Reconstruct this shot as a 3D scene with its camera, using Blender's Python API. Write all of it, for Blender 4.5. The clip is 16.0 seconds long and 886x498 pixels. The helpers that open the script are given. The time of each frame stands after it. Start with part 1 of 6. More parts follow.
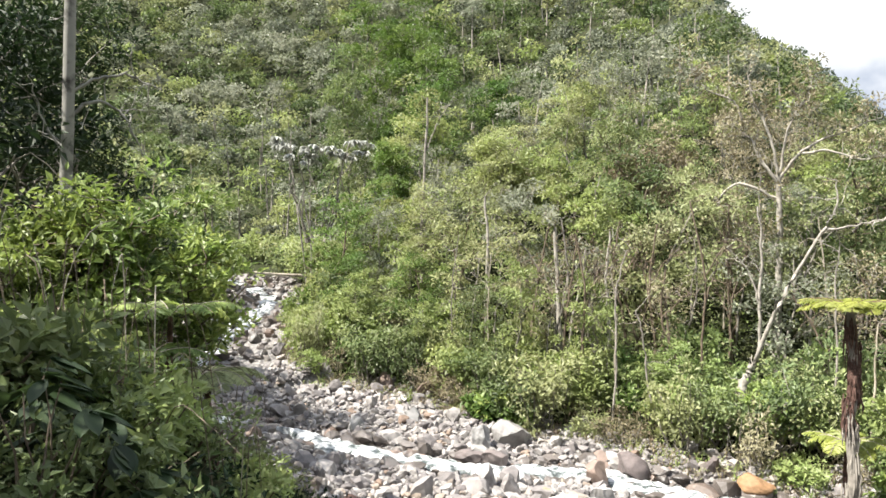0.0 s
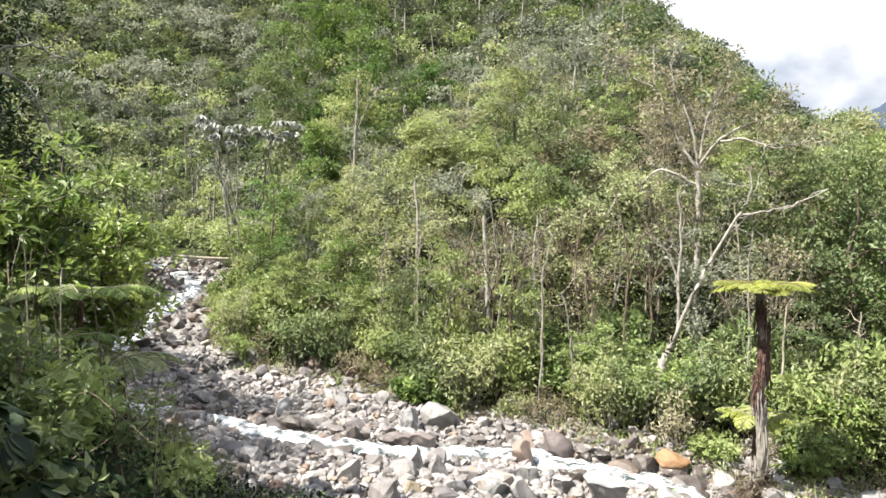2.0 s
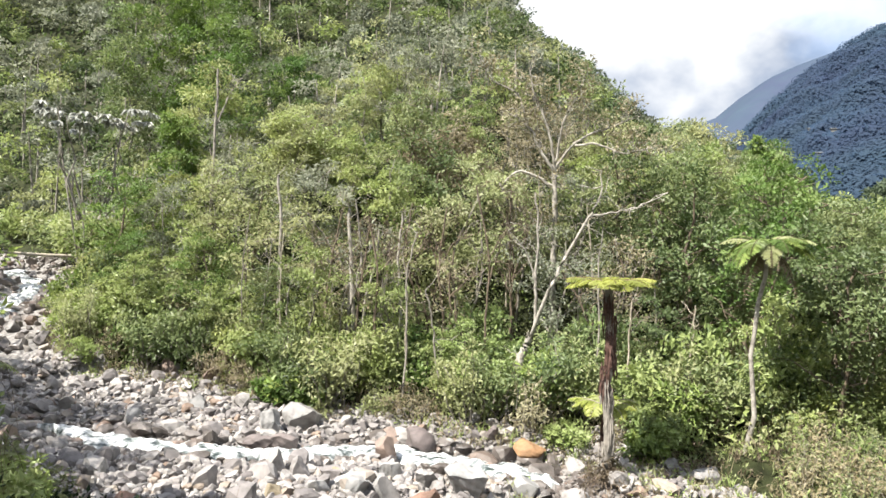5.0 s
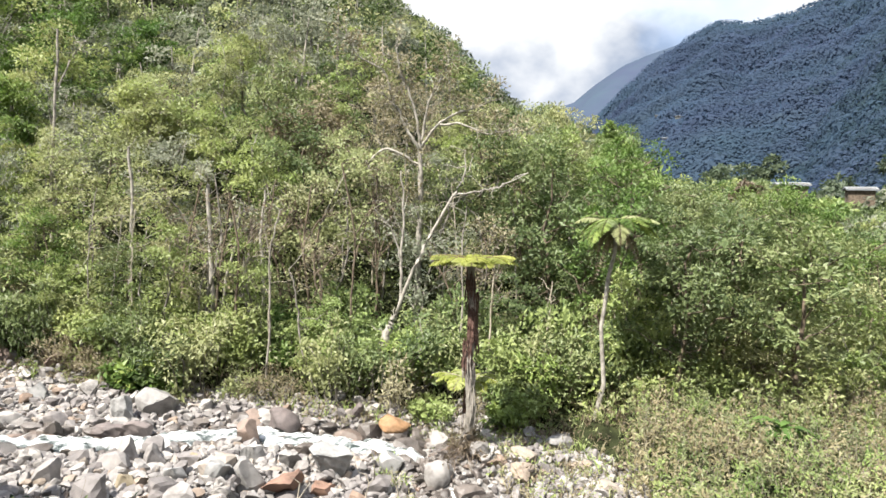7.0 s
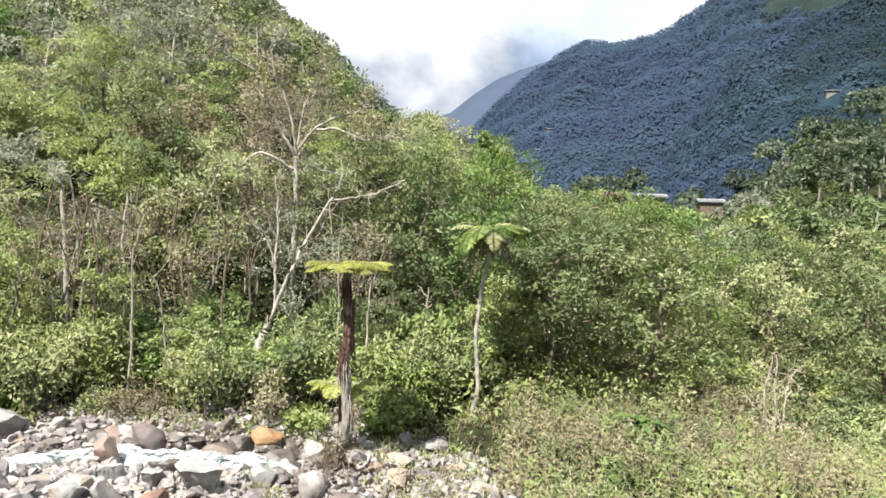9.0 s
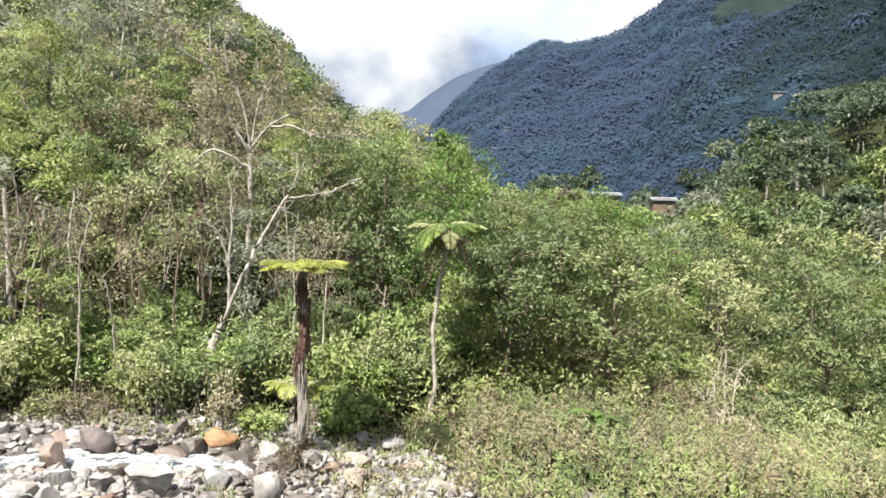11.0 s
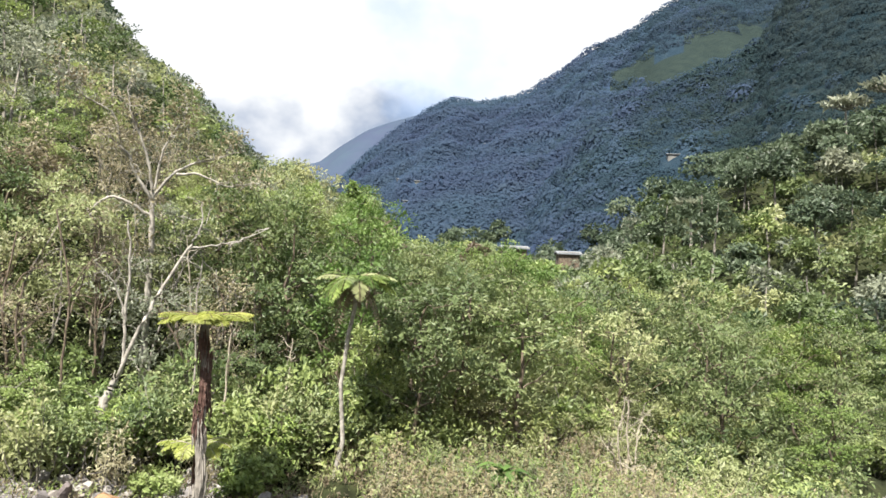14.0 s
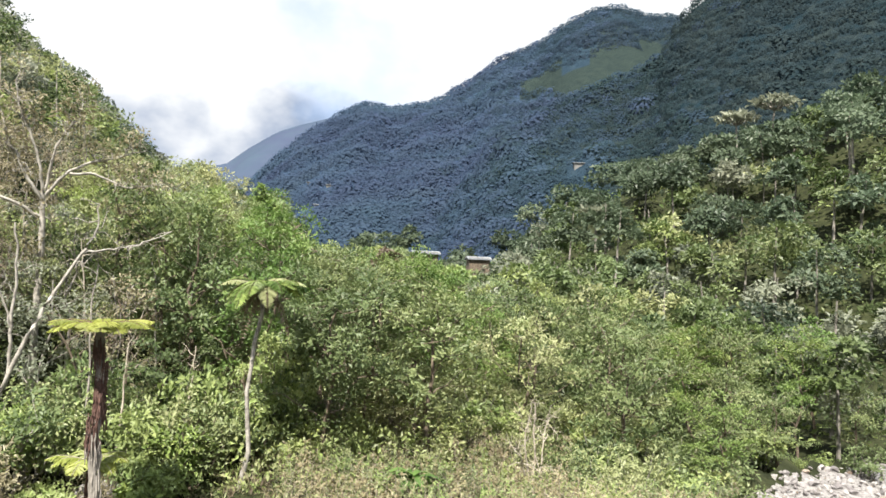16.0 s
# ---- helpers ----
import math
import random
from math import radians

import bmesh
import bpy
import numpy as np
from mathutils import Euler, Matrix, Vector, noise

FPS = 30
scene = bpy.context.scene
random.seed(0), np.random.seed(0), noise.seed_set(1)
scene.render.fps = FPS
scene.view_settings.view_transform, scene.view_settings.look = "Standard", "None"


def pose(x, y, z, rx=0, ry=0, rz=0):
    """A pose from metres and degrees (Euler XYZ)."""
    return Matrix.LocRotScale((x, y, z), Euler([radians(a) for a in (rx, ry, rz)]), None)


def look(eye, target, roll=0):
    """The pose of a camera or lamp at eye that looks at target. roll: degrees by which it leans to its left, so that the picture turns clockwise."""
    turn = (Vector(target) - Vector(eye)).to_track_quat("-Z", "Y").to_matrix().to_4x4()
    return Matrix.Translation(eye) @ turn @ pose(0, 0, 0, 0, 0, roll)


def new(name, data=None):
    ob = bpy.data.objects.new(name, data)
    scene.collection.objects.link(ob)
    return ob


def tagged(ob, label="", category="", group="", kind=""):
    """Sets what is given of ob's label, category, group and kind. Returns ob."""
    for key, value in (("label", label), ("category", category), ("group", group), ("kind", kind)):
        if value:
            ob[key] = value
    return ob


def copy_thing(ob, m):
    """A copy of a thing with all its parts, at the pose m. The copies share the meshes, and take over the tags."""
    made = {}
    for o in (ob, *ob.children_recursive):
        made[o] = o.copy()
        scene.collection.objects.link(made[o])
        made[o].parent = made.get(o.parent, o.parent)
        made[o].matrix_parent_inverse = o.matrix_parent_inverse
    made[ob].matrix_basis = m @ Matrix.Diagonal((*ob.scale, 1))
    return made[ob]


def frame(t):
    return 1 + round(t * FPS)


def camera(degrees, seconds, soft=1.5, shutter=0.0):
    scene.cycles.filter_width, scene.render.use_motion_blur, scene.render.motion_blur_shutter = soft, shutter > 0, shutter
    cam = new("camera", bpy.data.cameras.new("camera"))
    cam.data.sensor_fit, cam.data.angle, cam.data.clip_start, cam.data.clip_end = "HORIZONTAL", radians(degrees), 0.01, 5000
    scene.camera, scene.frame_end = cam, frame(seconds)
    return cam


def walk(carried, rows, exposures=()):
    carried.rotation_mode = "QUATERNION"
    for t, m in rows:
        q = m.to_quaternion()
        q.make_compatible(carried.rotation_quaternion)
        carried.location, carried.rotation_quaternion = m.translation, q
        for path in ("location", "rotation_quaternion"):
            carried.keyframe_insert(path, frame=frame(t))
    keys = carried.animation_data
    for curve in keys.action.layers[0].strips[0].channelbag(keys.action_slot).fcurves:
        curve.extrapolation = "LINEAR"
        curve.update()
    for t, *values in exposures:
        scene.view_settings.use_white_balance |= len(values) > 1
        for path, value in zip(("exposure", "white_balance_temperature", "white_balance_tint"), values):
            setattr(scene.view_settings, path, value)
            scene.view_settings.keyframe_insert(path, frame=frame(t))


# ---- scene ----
EYE = 5.6          # first eye's height over the stream
cam = camera(64.0, 16.0, soft=1.6)
PATH = [
    (0.0, 0.000, 0.000, 0.000, 0.00, 0.00, 0.00),
    (0.5, 0.064, 0.010, -0.015, -1.59, -0.86, -0.18),
    (1.0, 0.079, 0.018, -0.022, -3.76, -1.30, -0.30),
    (1.5, 0.087, 0.028, -0.023, -4.99, -1.31, -0.33),
    (2.0, 0.107, 0.045, -0.024, -5.42, -1.28, -0.23),
    (2.5, 0.137, 0.033, -0.035, -6.79, -1.26, -0.23),
    (3.0, 0.154, 0.037, -0.041, -8.18, -1.42, -0.33),
    (5.5, 0.212, -0.017, -0.011, -17.98, -1.58, -0.88),
    (6.0, 0.242, -0.020, -0.020, -20.10, -1.96, -1.08),
    (6.5, 0.252, -0.020, -0.010, -23.85, -2.33, -1.06),
    (7.0, 0.245, -0.030, -0.013, -26.71, -3.02, -1.11),
    (7.5, 0.262, -0.035, -0.031, -28.58, -3.25, -0.86),
    (8.0, 0.267, -0.061, -0.016, -31.72, -3.09, -1.09),
    (8.5, 0.293, -0.046, -0.019, -34.93, -2.29, -1.53),
    (9.0, 0.285, -0.048, -0.037, -36.50, -2.20, -1.63),
    (11.5, 0.323, -0.063, -0.041, -41.37, -1.71, -1.67),
    (12.0, 0.326, -0.059, -0.039, -43.37, -0.68, -1.78),
    (12.5, 0.333, -0.072, -0.028, -45.21, 0.30, -1.97),
    (13.0, 0.322, -0.072, -0.035, -46.04, 1.25, -2.06),
    (13.5, 0.320, -0.071, -0.029, -46.59, 1.74, -2.15),
    (14.0, 0.332, -0.073, -0.029, -47.10, 2.16, -2.02),
    (14.5, 0.347, -0.082, -0.033, -48.17, 2.59, -1.93),
    (15.0, 0.338, -0.094, -0.028, -49.83, 2.92, -1.65),
    (15.5, 0.349, -0.105, -0.020, -52.11, 2.96, -1.90),
    (16.0, 0.345, -0.097, -0.019, -54.23, 2.81, -1.99),
]
walk(cam, [(t, pose(x, y, EYE + z, 90 + pitch, roll, yaw)) for t, x, y, z, yaw, pitch, roll in PATH],
     exposures=[(0.0, 1.78), (4.0, 1.73), (9.0, 1.66), (16.0, 1.66)])

# ---- sky and sun ----
SUN_ELEV, SUN_AZ = 58.0, -108.0     # degrees; azimuth from +y towards +x


def sky():
    w = bpy.data.worlds.new("sky")
    scene.world = w
    w.use_nodes = True
    nt = w.node_tree
    n, ln = nt.nodes, nt.links
    n.clear()
    out = n.new("ShaderNodeOutputWorld")
    bg = n.new("ShaderNodeBackground")
    bg.inputs["Strength"].default_value = 0.094
    tex = n.new("ShaderNodeTexSky")
    tex.sky_type = "NISHITA"
    tex.sun_disc = False
    tex.sun_elevation = radians(SUN_ELEV)
    tex.sun_rotation = radians(SUN_AZ)
    tex.altitude = 1800
    co = n.new("ShaderNodeTexCoord")
    mp = n.new("ShaderNodeMapping")
    mp.inputs["Scale"].default_value = (1.0, 1.0, 1.35)
    ln.new(co.outputs["Generated"], mp.inputs["Vector"])
    # big cloud cover
    a = n.new("ShaderNodeTexNoise")
    a.inputs["Scale"].default_value = 2.2
    a.inputs["Detail"].default_value = 6
    ln.new(mp.outputs["Vector"], a.inputs["Vector"])
    # clouds thin out overhead
    sep = n.new("ShaderNodeSeparateXYZ")
    ln.new(co.outputs["Generated"], sep.inputs["Vector"])
    up = n.new("ShaderNodeMapRange")
    up.inputs["From Min"].default_value, up.inputs["From Max"].default_value = 0.45, 0.85
    up.inputs["To Min"].default_value, up.inputs["To Max"].default_value = 1.0, 0.25
    ln.new(sep.outputs["Z"], up.inputs["Value"])
    cov = n.new("ShaderNodeMapRange")
    cov.inputs["From Min"].default_value, cov.inputs["From Max"].default_value = 0.22, 0.42
    ln.new(a.outputs["Fac"], cov.inputs["Value"])
    mul = n.new("ShaderNodeMath")
    mul.operation = "MULTIPLY"
    ln.new(cov.outputs["Result"], mul.inputs[0])
    ln.new(up.outputs["Result"], mul.inputs[1])
    # blue-grey bellies of the low clouds in the valley
    b = n.new("ShaderNodeTexNoise")
    b.inputs["Scale"].default_value = 6.5
    b.inputs["Detail"].default_value = 5
    b.inputs["Roughness"].default_value = 0.5
    ln.new(mp.outputs["Vector"], b.inputs["Vector"])
    low = n.new("ShaderNodeMapRange")
    low.interpolation_type = "SMOOTHSTEP"
    low.inputs["From Min"].default_value, low.inputs["From Max"].default_value = 0.33, 0.17
    ln.new(sep.outputs["Z"], low.inputs["Value"])
    add = n.new("ShaderNodeMath")
    add.operation = "MULTIPLY_ADD"
    ln.new(low.outputs["Result"], add.inputs[0])
    add.inputs[1].default_value = 0.45
    ln.new(b.outputs["Fac"], add.inputs[2])
    ramp = n.new("ShaderNodeValToRGB")
    e = ramp.color_ramp.elements
    e[0].position, e[0].color = 0.74, (7.4, 7.5, 7.6, 1)
    e[1].position, e[1].color = 0.96, (2.7, 3.3, 4.4, 1)
    ln.new(add.outputs["Value"], ramp.inputs["Fac"])
    # clouds are brighter towards the high sun than low over the valley
    lift = n.new("ShaderNodeMapRange")
    lift.interpolation_type = "SMOOTHSTEP"
    lift.inputs["From Min"].default_value, lift.inputs["From Max"].default_value = 0.30, 0.75
    lift.inputs["To Min"].default_value, lift.inputs["To Max"].default_value = 0.5, 1.3
    ln.new(sep.outputs["Z"], lift.inputs["Value"])
    lit = n.new("ShaderNodeVectorMath")
    lit.operation = "SCALE"
    ln.new(ramp.outputs["Color"], lit.inputs[0])
    ln.new(lift.outputs["Result"], lit.inputs["Scale"])
    mix = n.new("ShaderNodeMix")
    mix.data_type = "RGBA"
    ln.new(mul.outputs["Value"], mix.inputs["Factor"])
    ln.new(tex.outputs["Color"], mix.inputs[6])
    ln.new(lit.outputs["Vector"], mix.inputs[7])
    ln.new(mix.outputs[2], bg.inputs["Color"])
    ln.new(bg.outputs["Background"], out.inputs["Surface"])


sky()
sun_data = bpy.data.lights.new("sun", "SUN")
sun_data.energy, sun_data.angle, sun_data.color = 4.9, radians(0.53), (1.0, 0.95, 0.86)
sun = new("sun", sun_data)
sun.matrix_world = look((60 * math.sin(radians(SUN_AZ)), 60 * math.cos(radians(SUN_AZ)), 60 * math.tan(radians(SUN_ELEV))), (0, 0, 0))


# ---- materials ----
def base_material(name):
    m = bpy.data.materials.new(name)
    m.use_nodes = True
    nt = m.node_tree
    return m, nt.nodes, nt.links, nt.nodes["Principled BSDF"], nt.nodes["Material Output"]


def ramp_node(n, stops):
    r = n.new("ShaderNodeValToRGB")
    e = r.color_ramp.elements
    while len(e) < len(stops):
        e.new(0.5)
    for i, (p, c) in enumerate(stops):
        e[i].position, e[i].color = p, (*c, 1)
    return r


def noise_node(n, ln, scale, detail=4.0, rough=0.55, world=False):
    co = n.new("ShaderNodeTexCoord")
    t = n.new("ShaderNodeTexNoise")
    t.inputs["Scale"].default_value = scale
    t.inputs["Detail"].default_value = detail
    t.inputs["Roughness"].default_value = rough
    if world:
        g = n.new("ShaderNodeNewGeometry")
        ln.new(g.outputs["Position"], t.inputs["Vector"])
    else:
        ln.new(co.outputs["Object"], t.inputs["Vector"])
    return t


def leaf_material(name, stops, rough=0.45, through_light=0.34, patch=0.35, spec=0.25):
    """Leaves: colour varies from leaf to leaf, from plant to plant and in patches; light shines through."""
    m, n, ln, p, out = base_material(name)
    g = n.new("ShaderNodeNewGeometry")
    oi = n.new("ShaderNodeObjectInfo")
    big = noise_node(n, ln, patch, 2.0, 0.5, world=True)
    s1 = n.new("ShaderNodeMath")
    s1.operation = "MULTIPLY_ADD"
    ln.new(g.outputs["Random Per Island"], s1.inputs[0])
    s1.inputs[1].default_value = 0.26
    s1.inputs[2].default_value = -0.13
    s2 = n.new("ShaderNodeMath")
    s2.operation = "MULTIPLY_ADD"
    ln.new(oi.outputs["Random"], s2.inputs[0])
    s2.inputs[1].default_value = 0.38
    ln.new(s1.outputs["Value"], s2.inputs[2])
    s3 = n.new("ShaderNodeMath")
    s3.operation = "ADD"
    ln.new(s2.outputs["Value"], s3.inputs[0])
    at = n.new("ShaderNodeAttribute")
    at.attribute_name = "tint"
    s0 = n.new("ShaderNodeMath")
    s0.operation = "MULTIPLY_ADD"
    ln.new(at.outputs["Fac"], s0.inputs[0])
    s0.inputs[1].default_value = 0.8
    ln.new(big.outputs["Fac"], s0.inputs[2])
    ln.new(s0.outputs["Value"], s3.inputs[1])
    s4 = n.new("ShaderNodeMath")
    s4.operation = "SUBTRACT"
    ln.new(s3.outputs["Value"], s4.inputs[0])
    s4.inputs[1].default_value = 0.2
    r = ramp_node(n, stops)
    ln.new(s4.outputs["Value"], r.inputs["Fac"])
    # stands differ a little in hue: yellower here, bluer there
    hue = noise_node(n, ln, 0.45 * patch, 3.0, 0.6, world=True)
    hm = n.new("ShaderNodeMapRange")
    hm.inputs["From Min"].default_value, hm.inputs["From Max"].default_value = 0.3, 0.7
    hm.inputs["To Min"].default_value, hm.inputs["To Max"].default_value = 0.481, 0.518
    ln.new(hue.outputs["Fac"], hm.inputs["Value"])
    hs = n.new("ShaderNodeHueSaturation")
    hs.inputs["Saturation"].default_value = 0.92
    ln.new(hm.outputs["Result"], hs.inputs["Hue"])
    ln.new(r.outputs["Color"], hs.inputs["Color"])
    ln.new(hs.outputs["Color"], p.inputs["Base Color"])
    p.inputs["Roughness"].default_value = rough
    p.inputs["Specular IOR Level"].default_value = spec
    tr = n.new("ShaderNodeBsdfTranslucent")
    ht = n.new("ShaderNodeHueSaturation")
    ht.inputs["Value"].default_value = 1.3
    ht.inputs["Saturation"].default_value = 1.1
    ln.new(hs.outputs["Color"], ht.inputs["Color"])
    ln.new(ht.outputs["Color"], tr.inputs["Color"])
    mx = n.new("ShaderNodeMixShader")
    mx.inputs["Fac"].default_value = through_light
    ln.new(p.outputs["BSDF"], mx.inputs[1])
    ln.new(tr.outputs["BSDF"], mx.inputs[2])
    ln.new(mx.outputs[0], out.inputs["Surface"])
    return m


def bark_material(name, dark, light, scale=6.0, mottled=0.5):
    m, n, ln, p, out = base_material(name)
    t = noise_node(n, ln, scale, 5.0, 0.65)
    r = ramp_node(n, [(0.32, dark), (0.32 + 0.5 * mottled, light)])
    ln.new(t.outputs["Fac"], r.inputs["Fac"])
    ln.new(r.outputs["Color"], p.inputs["Base Color"])
    p.inputs["Roughness"].default_value = 0.85
    bmp = n.new("ShaderNodeBump")
    bmp.inputs["Strength"].default_value = 0.6
    bmp.inputs["Distance"].default_value = 0.02
    ln.new(t.outputs["Fac"], bmp.inputs["Height"])
    ln.new(bmp.outputs["Normal"], p.inputs["Normal"])
    return m


def rock_material(name, stops, island=False, rough=0.78):
    """River stone: grey to tan from stone to stone, veined and stained."""
    m, n, ln, p, out = base_material(name)
    src = n.new("ShaderNodeNewGeometry").outputs["Random Per Island"] if island else n.new("ShaderNodeObjectInfo").outputs["Random"]
    r = ramp_node(n, stops)
    ln.new(src, r.inputs["Fac"])
    t = noise_node(n, ln, 3.5, 8.0, 0.62, world=True)
    r2 = ramp_node(n, [(0.3, (0.48, 0.46, 0.43)), (0.48, (0.92, 0.92, 0.92)), (0.7, (1.25, 1.23, 1.2))])
    ln.new(t.outputs["Fac"], r2.inputs["Fac"])
    mx = n.new("ShaderNodeMix")
    mx.data_type, mx.blend_type = "RGBA", "MULTIPLY"
    mx.inputs["Factor"].default_value = 1.0
    ln.new(r.outputs["Color"], mx.inputs[6])
    ln.new(r2.outputs["Color"], mx.inputs[7])
    ln.new(mx.outputs[2], p.inputs["Base Color"])
    f = noise_node(n, ln, 28.0, 6.0, 0.7, world=True)
    bmp = n.new("ShaderNodeBump")
    bmp.inputs["Strength"].default_value = 0.45
    bmp.inputs["Distance"].default_value = 0.03
    ln.new(f.outputs["Fac"], bmp.inputs["Height"])
    ln.new(bmp.outputs["Normal"], p.inputs["Normal"])
    p.inputs["Roughness"].default_value = rough
    return m


def soil_material(name, stops, scale):
    m, n, ln, p, out = base_material(name)
    t = noise_node(n, ln, scale, 9.0, 0.68, world=True)
    r = ramp_node(n, stops)
    ln.new(t.outputs["Fac"], r.inputs["Fac"])
    ln.new(r.outputs["Color"], p.inputs["Base Color"])
    p.inputs["Roughness"].default_value = 0.9
    p.inputs["Specular IOR Level"].default_value = 0.12
    bmp = n.new("ShaderNodeBump")
    bmp.inputs["Strength"].default_value = 0.8
    bmp.inputs["Distance"].default_value = 0.08
    ln.new(t.outputs["Fac"], bmp.inputs["Height"])
    ln.new(bmp.outputs["Normal"], p.inputs["Normal"])
    return m


def canopy_material(name, stops):
    """Closed woods seen from afar: crowns and stands by colour and relief."""
    m, n, ln, p, out = base_material(name)
    t = noise_node(n, ln, 0.22, 8.0, 0.7, world=True)
    r = ramp_node(n, stops)
    ln.new(t.outputs["Fac"], r.inputs["Fac"])
    ln.new(r.outputs["Color"], p.inputs["Base Color"])
    p.inputs["Roughness"].default_value = 0.9
    p.inputs["Specular IOR Level"].default_value = 0.0
    bmp = n.new("ShaderNodeBump")
    bmp.inputs["Strength"].default_value = 0.8
    bmp.inputs["Distance"].default_value = 2.5
    ln.new(t.outputs["Fac"], bmp.inputs["Height"])
    ln.new(bmp.outputs["Normal"], p.inputs["Normal"])
    return m


def water_material():
    """Shallow torrent: clear dark water torn into white foam."""
    m, n, ln, p, out = base_material("torrent_water")
    g = n.new("ShaderNodeNewGeometry")
    mp = n.new("ShaderNodeMapping")
    mp.inputs["Scale"].default_value = (1.0, 2.2, 1.0)
    mp.inputs["Rotation"].default_value = (0, 0, radians(25))
    ln.new(g.outputs["Position"], mp.inputs["Vector"])
    t = n.new("ShaderNodeTexNoise")
    t.inputs["Scale"].default_value = 3.0
    t.inputs["Detail"].default_value = 8
    t.inputs["Roughness"].default_value = 0.62
    ln.new(mp.outputs["Vector"], t.inputs["Vector"])
    r = ramp_node(n, [(0.36, (0.03, 0.04, 0.038)), (0.45, (0.20, 0.22, 0.22)), (0.56, (0.56, 0.57, 0.57))])
    ln.new(t.outputs["Fac"], r.inputs["Fac"])
    ln.new(r.outputs["Color"], p.inputs["Base Color"])
    rr = ramp_node(n, [(0.42, (0.08, 0.08, 0.08)), (0.56, (0.7, 0.7, 0.7))])
    ln.new(t.outputs["Fac"], rr.inputs["Fac"])
    ln.new(rr.outputs["Color"], p.inputs["Roughness"])
    bmp = n.new("ShaderNodeBump")
    bmp.inputs["Strength"].default_value = 0.7
    bmp.inputs["Distance"].default_value = 0.12
    ln.new(t.outputs["Fac"], bmp.inputs["Height"])
    ln.new(bmp.outputs["Normal"], p.inputs["Normal"])
    return m


LEAF = {
    "mid": leaf_material("leaf_mid_green", [(0.1, (0.076, 0.110, 0.034)), (0.5, (0.251, 0.304, 0.099)), (0.9, (0.222, 0.232, 0.092))]),
    "lime": leaf_material("leaf_yellow_green", [(0.1, (0.093, 0.145, 0.033)), (0.5, (0.238, 0.303, 0.090)), (0.9, (0.225, 0.248, 0.098))]),
    "olive": leaf_material("leaf_olive", [(0.1, (0.113, 0.130, 0.057)), (0.5, (0.283, 0.310, 0.137)), (0.9, (0.219, 0.220, 0.114))]),
    "dark": leaf_material("leaf_dark_green", [(0.1, (0.039, 0.062, 0.019)), (0.5, (0.119, 0.159, 0.057)), (0.9, (0.227, 0.261, 0.108))], rough=0.5, spec=0.35),
    "grey": leaf_material("leaf_grey_green", [(0.05, (0.081, 0.093, 0.064)), (0.5, (0.204, 0.221, 0.153)), (0.95, (0.265, 0.269, 0.198))]),
    "dry": leaf_material("leaf_dry_tan", [(0.1, (0.098, 0.080, 0.047)), (0.5, (0.226, 0.197, 0.114)), (0.9, (0.343, 0.316, 0.201))], through_light=0.25),
    "silver": leaf_material("leaf_silver", [(0.1, (0.270, 0.277, 0.247)), (0.5, (0.375, 0.383, 0.345)), (0.9, (0.495, 0.495, 0.450))], through_light=0.15),
    "vivid": leaf_material("leaf_vivid_green", [(0.1, (0.032, 0.061, 0.014)), (0.5, (0.090, 0.152, 0.030)), (0.9, (0.174, 0.234, 0.063))]),
    "fresh": leaf_material("leaf_fresh_green", [(0.1, (0.048, 0.078, 0.017)), (0.5, (0.192, 0.260, 0.059)), (0.9, (0.363, 0.417, 0.115))], patch=1.3),
    "straw": leaf_material("dry_straw", [(0.1, (0.186, 0.157, 0.084)), (0.5, (0.286, 0.248, 0.139)), (0.9, (0.340, 0.301, 0.183))], through_light=0.3),
    "rust": leaf_material("leaf_rust", [(0.1, (0.060, 0.046, 0.030)), (0.5, (0.131, 0.101, 0.064)), (0.9, (0.217, 0.169, 0.109))], through_light=0.25),
    "frond": leaf_material("fern_frond", [(0.1, (0.138, 0.161, 0.027)), (0.5, (0.246, 0.274, 0.052)), (0.9, (0.367, 0.372, 0.093))], through_light=0.4),
    # green leaf darkened in its colour to stand for shade on the near bank
    "shade_dark": leaf_material("leaf_green_shade_dark", [(0.1, (0.007, 0.017, 0.006)), (0.5, (0.018, 0.035, 0.011)), (0.9, (0.041, 0.064, 0.022))], through_light=0.2, rough=0.6, spec=0.2),
    "distant": leaf_material("leaf_upper_slope", [(0.05, (0.025, 0.041, 0.024)), (0.5, (0.085, 0.116, 0.067)), (0.95, (0.162, 0.196, 0.118))], patch=0.1),
    # far: cloud shade and some blue haze are mixed into the leaf colour
    "far": leaf_material("leaf_far_hill_shade_haze", [(0.05, (0.025, 0.044, 0.048)), (0.5, (0.028, 0.047, 0.052)), (0.95, (0.035, 0.051, 0.051))], patch=0.03, rough=0.8, through_light=0.5, spec=0.0),
    # veiled and haze: growing amounts of blue distance haze in the leaf colour
    "veiled": leaf_material("leaf_hill_haze_tint", [(0.05, (0.032, 0.054, 0.078)), (0.5, (0.034, 0.056, 0.080)), (0.95, (0.037, 0.059, 0.079))], patch=0.03, rough=0.8, through_light=0.5, spec=0.0),
    "haze": leaf_material("leaf_hill_haze_painted", [(0.05, (0.045, 0.072, 0.114)), (0.5, (0.046, 0.070, 0.114)), (0.95, (0.049, 0.073, 0.109))], patch=0.03, rough=0.8, through_light=0.5, spec=0.0),
}
